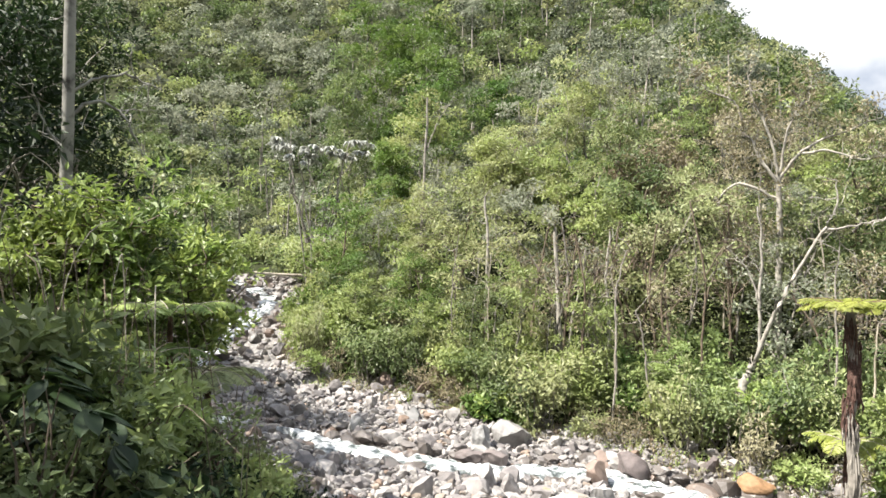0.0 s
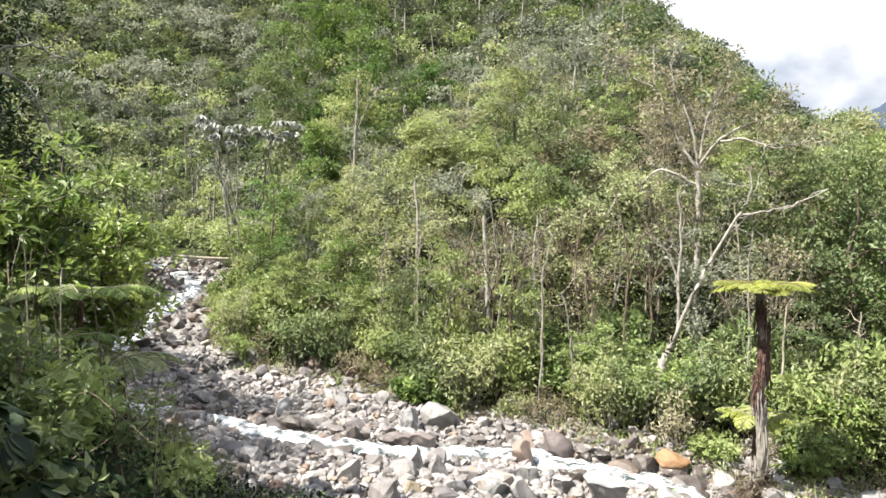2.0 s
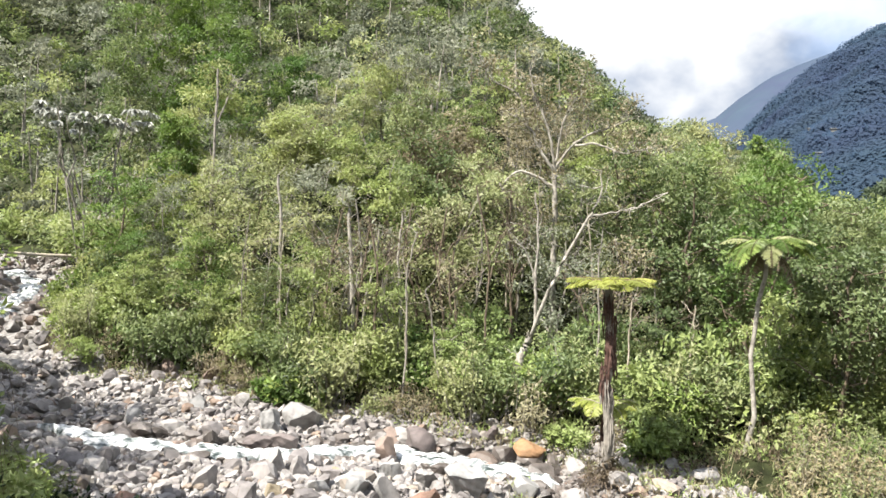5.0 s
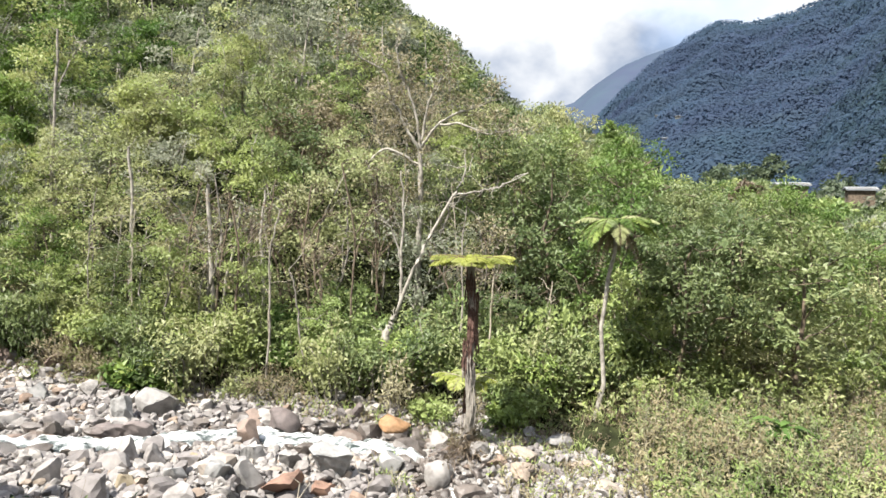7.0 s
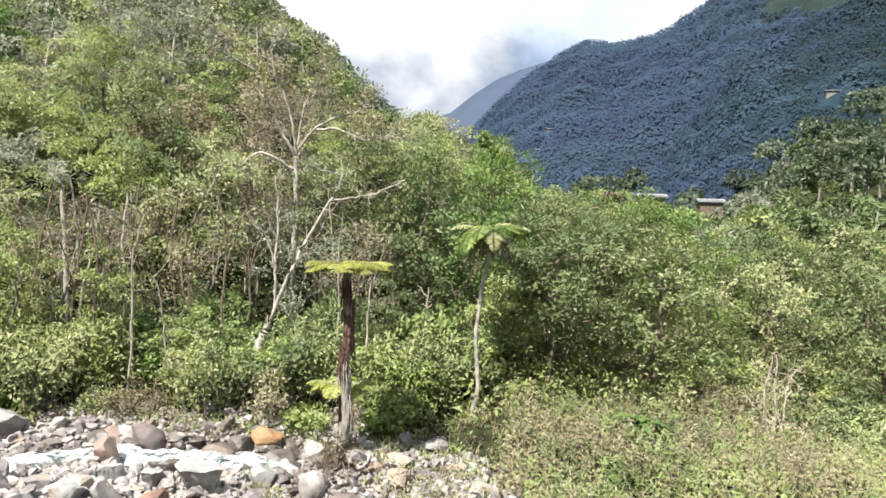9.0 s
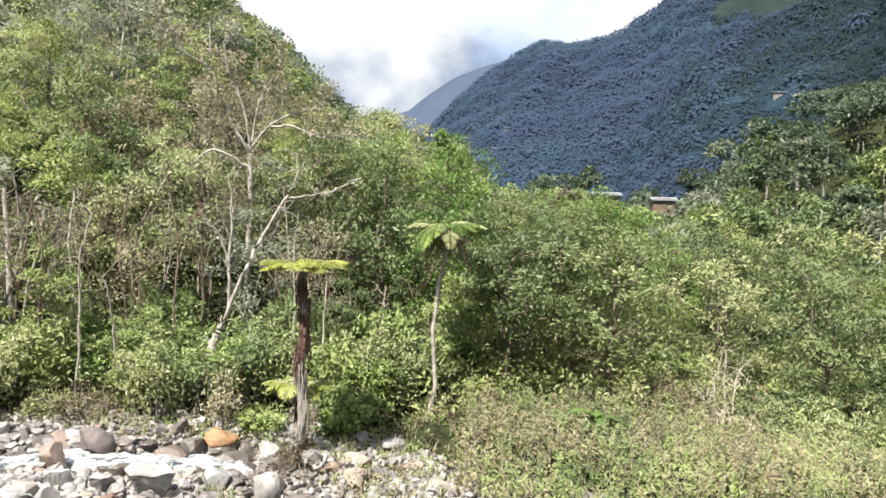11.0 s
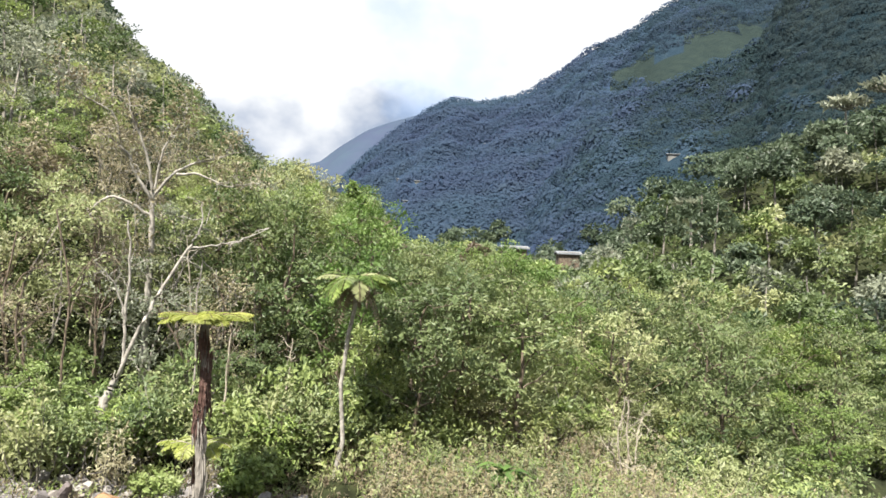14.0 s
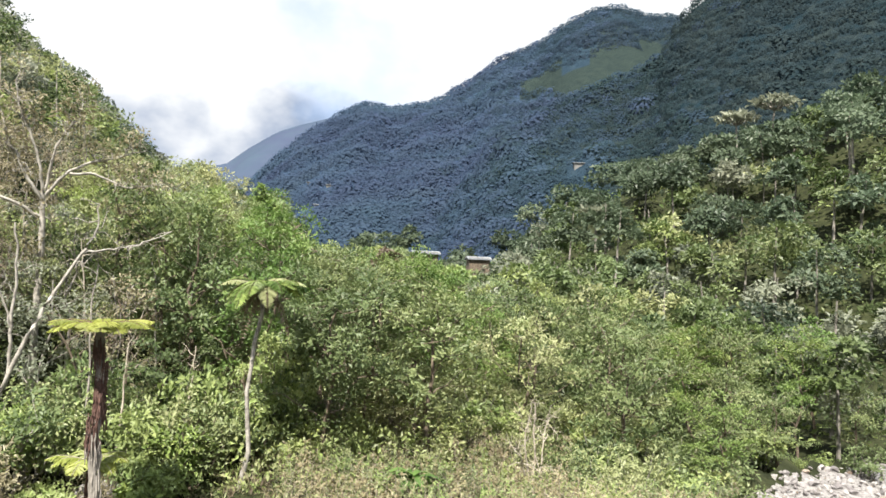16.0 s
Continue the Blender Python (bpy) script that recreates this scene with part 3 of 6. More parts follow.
def stream():
    """The torrent: a rippled sheet along the bed, with small drops."""
    rng = np.random.default_rng(5)
    L = LINE[(LINE[:, 0] > -60) & (LINE[:, 0] < 60)]
    L = np.stack([np.interp(np.linspace(0, len(L) - 1, 900), np.arange(len(L)), L[:, k]) for k in range(5)], 1)
    T = unit(np.gradient(L[:, :2], axis=0))
    N = np.stack([-T[:, 1], T[:, 0]], 1)
    s = np.cumsum(np.r_[0, np.linalg.norm(np.diff(L[:, :2], axis=0), axis=1)])
    half = 0.38 + 0.16 * np.sin(s * 0.9) + 0.13 * np.sin(s * 2.3 + 1) + 0.07 * np.sin(s * 5.7) + 0.14 * smooth(-1, 3, L[:, 0]) * (L[:, 1] < 30)
    half = half * (1 + 0.9 * smooth(24, 40, L[:, 1]))
    half = half * (1 - 0.8 * smooth(15.6, 14.6, L[:, 1]) * (L[:, 0] > 5))
    shift = 0.12 * np.sin(s * 0.6 + 0.5)
    rows = []
    for u in np.linspace(-1, 1, 11):
        p = L[:, :2] + N * (shift + half * u)[:, None]
        z = L[:, 2] + 0.06 - 0.22 * u**4 + 0.04 * np.sin(s * 5 + 3 * u) * np.sin(s * 1.3) + 0.02 * np.sin(s * 11 - 5 * u) + 0.014 * np.sin(s * 17 + 6 * u) + rng.normal(size=len(s)) * 0.006
        rows.append(np.c_[p, z])
    v = np.stack(rows, 1)
    n, k = v.shape[:2]
    i = np.arange(n - 1)[:, None] * k
    j = np.arange(k - 1)[None]
    f = np.stack([i + j, i + j + 1, i + k + j + 1, i + k + j], -1).reshape(-1, 4)
    ob = part("water", Geo().add(v.reshape(-1, 3), f), [WATER], smooth=True)
    return tagged(ob, "narrow white mountain torrent foaming between boulders", "stream", kind="structure")


stream()


# ---- plants ----
def grow(rng, H, r0, bare, spread, limbs, clumps, leaves, size, slim=0.45, lean=(0, 0), flat=0.7, sides=6, twigs=True):
    """A broadleaf tree at the origin: a crooked tapered trunk, limbs that fork to clumps of leaves. Returns wood and crown."""
    wood, crown = Geo(), Geo()
    top = np.array([lean[0], lean[1], H * 0.86])
    t = wander(rng, (0, 0, -0.25), top, 8, 0.025)
    wood.add(*tube(t, np.linspace(r0, r0 * 0.25, 8), sides))
    for i in range(limbs):
        u = bare + (1 - bare) * (i + 0.5 * rng.random()) / limbs
        at = t[0] + (t[-1] - t[0]) * u
        k = min(int(u * 7), 6)
        at = t[k] + (t[k + 1] - t[k]) * (u * 7 - k)
        a = i * 2.4 + rng.random()
        reach = spread * (0.55 + 0.6 * rng.random()) * (1.0 - 0.55 * max(u - 0.75, 0) * 4)
        end = at + np.array([math.cos(a) * reach, math.sin(a) * reach, (0.25 + 0.45 * rng.random()) * reach + 0.05 * H])
        p = wander(rng, at, end, 5, 0.07)
        wood.add(*tube(p, np.linspace(r0 * 0.42 * (1.15 - u), 0.012, 5), 5))
        for j in range(clumps):
            c = p[2 + j % 3] + rng.normal(size=3) * spread * np.array([0.22, 0.22, 0.14])
            if twigs:
                wood.add(*tube(np.array([p[2 + j % 3], c]), [0.014, 0.006], 3))
            rad = spread * (0.22 + 0.14 * rng.random())
            crown.add(*clump(rng, c, (rad, rad, rad * flat), leaves, size, slim, core=(lean[0] * 0.7, lean[1] * 0.7, H * (0.4 + 0.4 * bare))), tint=rng.uniform(-0.15, 0.15))
    return wood, crown


def shrub_geo(rng, H, spread, stems, leaves, size, slim=0.45):
    wood, crown = Geo(), Geo()
    for i in range(stems):
        a = i * 2.4 + rng.random()
        r = spread * rng.random() ** 0.5
        end = np.array([math.cos(a) * r, math.sin(a) * r, H * (0.55 + 0.4 * rng.random()) * (1 - 0.35 * r / spread)])
        p = wander(rng, (rng.normal() * 0.06, rng.normal() * 0.06, -0.2), end, 5, 0.07)
        wood.add(*tube(p, np.linspace(0.028, 0.007, 5), 4))
        for k in (2, 3, 4):
            c = p[k] + rng.normal(size=3) * 0.1 * spread
            rad = spread * (0.24 + 0.12 * rng.random())
            crown.add(*clump(rng, c, (rad, rad, rad * 0.8), leaves, size, slim, core=(0, 0, 0.25 * H)), tint=rng.uniform(-0.12, 0.12))
    return wood, crown


def plant(name, wood, crown, bark, leaf, label, category, group, where):
    e = new(name)
    part("trunk" if name == "tree" else "stem", wood, [BARK[bark]], e, smooth=True)
    part("crown", crown, [LEAF[leaf]], e)
    e.location = where
    return tagged(e, label, category, group)


def scatter(rng, n, az0, az1, d0, d1, gap, test=None):
    """Places spread evenly over a stretch of the plan, none closer than gap."""
    pts = []
    cell = {}
    for _ in range(n * 30):
        a = radians(rng.uniform(az0, az1))
        r = math.sqrt(rng.uniform(d0 * d0, d1 * d1))
        x, y = r * math.sin(a), r * math.cos(a)
        if test is not None and not test(x, y):
            continue
        g = gap(x, y) if callable(gap) else gap
        i, j = int(x // g), int(y // g)
        if any((x - q[0]) ** 2 + (y - q[1]) ** 2 < g * g for u in (-1, 0, 1) for v in (-1, 0, 1) for q in cell.get((i + u, j + v), ())):
            continue
        cell.setdefault((i, j), []).append((x, y))
        pts.append((x, y))
        if len(pts) >= n:
            break
    return np.array(pts)


def turn(x, y, z, a, s, tilt=0.0, tall=1.0):
    return Matrix.Translation((x, y, z)) @ Matrix.Rotation(a, 4, "Z") @ Matrix.Rotation(tilt, 4, "X") @ Matrix.Diagonal((s, s, s * tall, 1))


# kinds of trees on the far bank
KINDS = [
    # leaf, bark, height, bole, bare, spread, limbs, clumps, leaves, size, slim, label
    ("mid", "grey", 5.2, 0.075, 0.25, 1.45, 9, 4, 72, 0.139, 0.55, "mid-green broadleaf tree on the river bank"),
    ("olive", "pale", 5.6, 0.060, 0.30, 1.35, 9, 4, 61, 0.126, 0.5, "olive-green slender tree with a pale bole"),
    ("lime", "grey", 4.4, 0.060, 0.22, 1.30, 9, 4, 64, 0.151, 0.55, "yellow-green leafy young tree on the bank"),
    ("dark", "brown", 5.6, 0.090, 0.22, 1.70, 10, 4, 72, 0.143, 0.5, "dark green dense-crowned tree in the wood"),
    ("grey", "pale", 5.4, 0.055, 0.30, 1.40, 9, 4, 59, 0.122, 0.5, "grey-green thin-crowned tree on the bank"),
    ("olive", "brown", 4.8, 0.070, 0.25, 1.60, 10, 4, 61, 0.130, 0.55, "dusty olive tree with a spreading crown"),
    ("dry", "grey", 5.0, 0.060, 0.32, 1.30, 9, 4, 35, 0.109, 0.45, "half-bare tree with dry tan leaves"),
    ("vivid", "brown", 5.8, 0.085, 0.30, 1.50, 10, 4, 75, 0.134, 0.5, "vivid green full-crowned tree in the wood"),
]
SHRUBS = [
    ("mid", 1.8, 0.85, 12, 29, 0.138, 0.52, "mid-green riverside shrub at the gravel edge"),
    ("lime", 1.6, 0.80, 12, 29, 0.141, 0.52, "yellow-green riverside shrub at the gravel edge"),
    ("olive", 1.8, 0.85, 12, 29, 0.118, 0.48, "olive dusty riverside shrub on the bank"),
    ("dark", 1.9, 0.95, 12, 31, 0.134, 0.5, "dark green riverside shrub under the trees"),
    ("dry", 1.2, 0.75, 11, 22, 0.094, 0.35, "dry brownish riverside shrub, half withered"),
    ("vivid", 1.2, 0.70, 10, 24, 0.173, 0.45, "bright green broad-leaved riverside shrub on the bank"),
]


def bank_wood():
    rng = np.random.default_rng(11)
    protos = {}

    def wooded(x, y):
        d, z, gf, gn = along(x, y)
        az = math.degrees(math.atan2(x, y))
        return d[0] > gf[0] + 1.6 and not (az > 55 and math.hypot(x, y) < 23.5) and not (az > 77 and math.hypot(x, y) < 30) and not (36 < az < 42.5 and math.hypot(x, y) < 20.4) and not (20.5 < az < 29 and math.hypot(x, y) < 22.5) and not (8 < az < 11.5 and math.hypot(x, y) < 24.5)

    def edge(x, y):
        d, z, gf, gn = along(x, y)
        az = math.degrees(math.atan2(x, y))
        return gf[0] + 0.1 < d[0] < gf[0] + 4.2 and not (26 < az < 42.5 and math.hypot(x, y) < 18.9) and not (36.8 < az < 44 and math.hypot(x, y) < 20.6)

    def room(x, y, z):
        el = np.interp(math.degrees(math.atan2(x, y)), SPUR[:, 0], SPUR[:, 1])
        return max(EYE + math.hypot(x, y) * math.tan(radians(el)) - z + rng.uniform(-0.6, 0.3), 1.2)

    def put(key, build, x, y, s, full, tall=1.0):
        z = float(height(x, y)[0]) - 0.05
        s = min(s, room(x, y, z) / (tall * full))
        m = turn(x, y, z, rng.uniform(0, 6.28), s, rng.normal() * 0.05, tall)
        if key not in protos:
            protos[key] = build()
            protos[key].matrix_basis = m
            protos[key].scale = (1, 1, 1)
            protos[key].location = (x, y, z)
        else:
            ob = copy_thing(protos[key], Matrix.Identity(4))
            ob.matrix_basis = m

    trees = scatter(rng, 330, -24, 92, 19, 40, lambda x, y: 1.7 + 0.02 * max(math.hypot(x, y) - 20, 0) + (0.55 if x > 1.2 * y else 0.0), wooded)
    for x, y in trees:
        az = math.degrees(math.atan2(x, y))
        d, _, gf, _ = along(x, y)
        over = d[0] - gf[0]
        w = 0.5 + 0.5 * lumps(np.array([x]), np.array([y]), 5.0, 1.7)[0] + rng.normal() * 0.22
        order = [2, 0, 3, 1, 4, 5, 6, 0]
        k = order[int(np.clip(w, 0, 0.999) * 8)]
        D = math.hypot(x, y)
        if az > 40:
            # past azimuth 66 only dark kinds, whose colour stands for the shade there
            k = [0, 3, 7, 3, 3, 3, 0, 5 if az > 56 else 7][int(rng.integers(8))] if az < 66 else [3, 7, 3, 3][int(rng.integers(4))]
        elif over < 3.5:
            k = [2, 0, 0, 7, 0, 2, 3][int(rng.integers(7))]
        elif 4 < az < 34 and rng.random() < 0.24:
            k = 6
        if 33 < az < 52 and D < 31:
            k = [3, 3, 0, 3, 7][int(rng.integers(5))]
        v = int(rng.integers(2))
        leaf, bark, H, bole, bare, spread, limbs, cl, lv, size, slim, label = KINDS[k]

        def build():
            wood, crown = grow(np.random.default_rng(100 + 10 * k + v), H, bole, bare, spread, limbs, cl, lv, size, slim, (rng.normal() * 0.4, rng.normal() * 0.3))
            return plant("tree", wood, crown, bark, leaf, label, "tree", "trees of the river bank", (0, 0, 0))
        s = (0.62 + 0.38 * float(smooth(1.5, 6, over))) * rng.uniform(0.8, 1.15)
        put(("t", k, v), build, x, y, s, H, rng.uniform(0.9, 1.2))
    for x, y in scatter(rng, 165, -24, 44, 15, 34, 0.8, lambda x, y: edge(x, y) and lumps(np.array([x]), np.array([y]), 1.9, 0.5)[0] < 0.42):
        w = 0.5 + 0.5 * lumps(np.array([x]), np.array([y]), 2.6, 0.9)[0] + rng.normal() * 0.25
        k = [0, 5, 3, 1, 0, 2, 3, 4][int(np.clip(w, 0, 0.999) * 8)]
        v = int(rng.integers(2))
        leaf, H, spread, stems, lv, size, slim, label = SHRUBS[k]

        def build():
            wood, crown = shrub_geo(np.random.default_rng(300 + 10 * k + v), H, spread, stems, lv, size, slim)
            return plant("shrub", wood, crown, "grey", leaf, label, "shrub", "shrubs along the river", (0, 0, 0))
        put(("s", k, v), build, x, y, rng.uniform(0.5, 1.3), H, rng.uniform(0.8, 1.6))


bank_wood()


def forest(name, pts, label, kinds, rng, height_of, spread_of, clumps, leaves, size, dome=0.0, top=0.35):
    """Woods that nobody could count: many crowns of leaf clumps on thin boles, in one mesh."""
    g = Geo()
    mats = [LEAF[k] for k in kinds] + [BARK["pale"], BARK["grey"]]
    z = height(pts[:, 0], pts[:, 1])
    species = 0.5 + 0.5 * lumps(pts[:, 0], pts[:, 1], 7.5, 3.1) + rng.normal(size=len(pts)) * 0.27
    slot = np.clip(species * len(kinds), 0, len(kinds) - 1).astype(int)
    if "distant" in kinds:
        far = np.hypot(pts[:, 0], pts[:, 1]) + 18 * rng.normal(size=len(pts)) > (100 if "grey" == kinds[-2] else 84)
        slot = np.where(far & (np.degrees(np.arctan2(pts[:, 0], pts[:, 1])) > 8), kinds.index("distant"), np.minimum(slot, len(kinds) - 2))
    for (x, y), zz, sl in zip(pts, z, slot):
        D = math.hypot(x, y)
        H = height_of(D) * rng.uniform(0.65, 1.25)
        if D < 125:
            H = min(H, max(EYE + D * math.tan(radians(np.interp(math.degrees(math.atan2(x, y)), SPUR[:, 0], np.maximum(SPUR[:, 1], np.interp(SPUR[:, 0], MID[:, 0], MID[:, 1]))))) - zz - rng.uniform(0.2, 1.9), 1.5))
        R = min(spread_of(D) * rng.uniform(0.75, 1.2), 0.45 * H + 0.4)
        n = clumps if not callable(clumps) else clumps(D)
        lv = leaves if not callable(leaves) else leaves(D)
        sz = size if not callable(size) else size(D)
        lean = rng.normal(size=2) * 0.06 * H
        if D < 110:
            p = np.array([(x, y, zz - 0.3), (x + lean[0] * 0.5, y + lean[1] * 0.5, zz + H * 0.5), (x + lean[0], y + lean[1], zz + H * 0.92)])
            g.add(*tube(p, [0.016 * H, 0.012 * H, 0.005 * H], 4), slot=len(kinds) + (0 if rng.random() < 0.3 else 1))
        tall = rng.uniform(0.5, 0.85)
        tint = rng.uniform(-0.55, top)
        for i in range(n):
            a, q = i * 2.4 + rng.random(), rng.random() ** 0.6
            h = rng.random()
            c = (x + lean[0] * h + math.cos(a) * R * q * (1.05 - 0.5 * h), y + lean[1] * h + math.sin(a) * R * q * (1.05 - 0.5 * h), zz + H * (1 - tall + tall * h * (1 - 0.25 * q)))
            if D > 42 and rng.random() < dome:
                q = unit(rng.normal(size=3)) * np.array([1, 1, 0.8]) * rng.uniform(0.6, 0.85)
                c = (x + lean[0] + R * q[0], y + lean[1] + R * q[1], zz + max(H - R, 0.6 * R) + R * max(q[2], -0.3))
            rad = R * rng.uniform(0.32, 0.48)
            v, f = clump(rng, c, (rad, rad, rad * 0.72), lv, sz, 0.6, 0.9, 0.6, core=(x, y, zz + H * (0.9 - 0.55 * tall)), round_to=2.4)
            g.add(v, f, slot=sl, tint=tint + rng.uniform(-0.1, 0.1))
    ob = part(name, g, mats)
    return tagged(ob, label, "forest", kind="stuff")


def far_crowns(name, pts, label, leaf, rng, R0):
    """Distant woods: each crown a low dome of sprays that stands out from the slope."""
    g = Geo()
    z = height(pts[:, 0], pts[:, 1])
    step = 6.0
    gx = (height(pts[:, 0] + step, pts[:, 1]) - height(pts[:, 0] - step, pts[:, 1])) / (2 * step)
    gy = (height(pts[:, 0], pts[:, 1] + step) - height(pts[:, 0], pts[:, 1] - step)) / (2 * step)
    N = unit(np.stack([-gx.clip(-1.5, 1.5), -gy.clip(-1.5, 1.5), np.full(len(z), 0.8)], 1))
    stand = 0.5 * lumps(pts[:, 0], pts[:, 1], 30, 1.9) + 0.3 * lumps(pts[:, 0], pts[:, 1], 11, 0.8)
    n = 44
    for (x, y), zz, st, nn in zip(pts, z, stand, N):
        R = R0 * min(0.62 + 0.38 * math.hypot(x, y) / 330, 1.15) * math.exp(rng.normal() * 0.25)
        e1 = unit(np.cross(nn, [0.0, 0.0, 1.0]) + 1e-6)
        e2 = np.cross(nn, e1)
        a = np.arange(n) * 2.4 + rng.random()
        q = np.sqrt((np.arange(n) + 0.5) / n) * 1.1
        out = e1 * np.cos(a)[:, None] + e2 * np.sin(a)[:, None]
        up = 0.62 * (1 - 0.8 * q**2)
        c = np.array([x, y, zz + 0.2 * R]) + out * (q * R)[:, None] + nn * (up * R)[:, None] + rng.normal(size=(n, 3)) * 0.1 * R
        nrm = nn + out * (0.6 * q)[:, None] + rng.normal(size=(n, 3)) * 0.1
        way = rng.normal(size=(n, 3)) * 0.5 + out
        g.add(*leaf_quads(c, way - nrm * (way * nrm).sum(1, keepdims=True), nrm, 0.46 * R, 0.34 * R, 0.05, 0.1), tint=0.7 * st + rng.uniform(-0.25, 0.25))
    ob = part(name, g, [LEAF[leaf]])
    return tagged(ob, label, "forest", kind="stuff")


# far houses: azimuth, elevation
HOUSES = [(50.5, 10.6), (43.4, 7.6), (44.9, 7.5), (39.6, 8.8), (64.9, 9.8), (44.0, 5.4)]


def low_cover(name, pts, rng):
    """Bushes and saplings under the hill woods."""
    g = Geo()
    z = height(pts[:, 0], pts[:, 1])
    for (x, y), zz in zip(pts, z):
        D = math.hypot(x, y)
        R = (0.8 + 0.009 * D) * rng.uniform(0.7, 1.3)
        g.add(*clump(rng, (x, y, zz + 0.3 * R), (R, R, 0.8 * R), 18, 0.16 + 0.0045 * D, 0.6, 0.9, 0.5), slot=int(rng.choice([0, 0, 1, 2])), tint=rng.uniform(-0.45, 0.15))
    ob = part(name, g, [LEAF["dark"], LEAF["mid"], LEAF["dark"]])
    return tagged(ob, "low dark bushes under the trees of the slopes", "undergrowth", kind="stuff")


def hill_woods():
    rng = np.random.default_rng(21)

    def beyond(x, y):
        d, z, gf, gn = along(x, y)
        return d[0] > gf[0] + 3

    def near_side(x, y):
        d, z, gf, gn = along(x, y)
        return d[0] < -gn[0] - 1.0

    def open_to_view(p):
        """Leaves out woods that the nearer slopes hide."""
        D, az = np.hypot(p[:, 0], p[:, 1]), np.degrees(np.arctan2(p[:, 0], p[:, 1]))
        el = np.degrees(np.arctan2(height(p[:, 0], p[:, 1]) + 10 - EYE, D))
        rim = np.maximum(np.interp(az, SPUR[:, 0], SPUR[:, 1]), np.interp(az, MID[:, 0], MID[:, 1]))
        rim = np.where(D > 330, np.maximum(rim, np.interp(az, DARK[:, 0], DARK[:, 1])), rim)
        return p[el > rim - 1.0]

    kinds = ["dark", "grey", "olive", "dark", "grey", "mid", "grey", "dark", "olive", "grey", "distant"]
    a = scatter(rng, 2600, -34, 44, 38, 178, lambda x, y: 2.35 + 0.0115 * math.hypot(x, y), lambda x, y: beyond(x, y) and math.hypot(x, y) < np.interp(math.degrees(math.atan2(x, y)), [0, 14, 24], [178, 160, 128]))
    forest("forest_slope", a, "dense mixed green cloud forest covering the steep slope", kinds, rng,
           lambda D: 4.6 + 0.018 * D, lambda D: 1.35 + 0.0105 * D, 9, lambda D: int(50 - 0.13 * D), lambda D: 0.11 + 0.0034 * D, 0.65, 0.12)
    u = scatter(rng, 260, -36, -12, 33, 85, 2.6, near_side)
    forest("forest_upstream", u, "dark green wood crowding the upper stream", ["dark", "mid", "dark", "olive"], rng, lambda D: 5.5, lambda D: 1.9, 8, 26, lambda D: 0.2 + 0.004 * D)
    b = scatter(rng, 1000, 42, 100, 36, 135, lambda x, y: 2.1 + 0.029 * math.hypot(x, y), beyond)
    forest("forest_valley", b, "green broadleaf forest filling the valley and lower slope", ["dark", "grey", "dark", "mid", "dark", "grey", "dark", "olive", "dark", "distant"], rng,
           lambda D: 4.6 + 0.04 * D, lambda D: 1.25 + 0.017 * D, 11, lambda D: int(92 - 0.25 * D), lambda D: 0.11 + 0.0046 * D, 0.9, -0.12)
    low_cover("hill_undergrowth", np.concatenate([scatter(rng, 6500, -34, 46, 38, 170, lambda x, y: 1.0 + 0.012 * math.hypot(x, y), beyond), scatter(rng, 3000, 42, 98, 36, 130, lambda x, y: 1.0 + 0.014 * math.hypot(x, y), beyond)]), rng)
    c = open_to_view(np.concatenate([scatter(rng, 7000, 44, 92, 150, 330, 2.6), scatter(rng, 5600, 34, 76, 330, 585, 4.0)]))
    keep = ~clearing(c[:, 0], c[:, 1])
    for az, el in HOUSES:
        p = facing(az, el, 190 if az > 60 else 330, 555)
        keep &= (np.hypot(c[:, 0] - p[0], c[:, 1] - p[1]) > 4) & (np.hypot(c[:, 0] - p[0] * 0.98, c[:, 1] - p[1] * 0.98) > 4)
    c = c[keep]
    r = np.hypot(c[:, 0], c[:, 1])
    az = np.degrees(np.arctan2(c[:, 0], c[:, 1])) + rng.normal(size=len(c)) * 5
    # sorts crowns by how much haze their leaf colour holds
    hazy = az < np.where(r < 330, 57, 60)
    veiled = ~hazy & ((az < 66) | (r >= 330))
    far_crowns("far_forest", c[~hazy & ~veiled], "dark far hillside forest, cloud shade and haze in its colour", "far", rng, 1.9)
    far_crowns("veiled_forest", c[veiled], "far hillside forest, its leaf colour tinted with haze", "veiled", rng, 2.3)
    far_crowns("hazy_forest", c[hazy], "distant hillside forest, blue haze put into its leaf colour", "haze", rng, 2.9)


hill_woods()


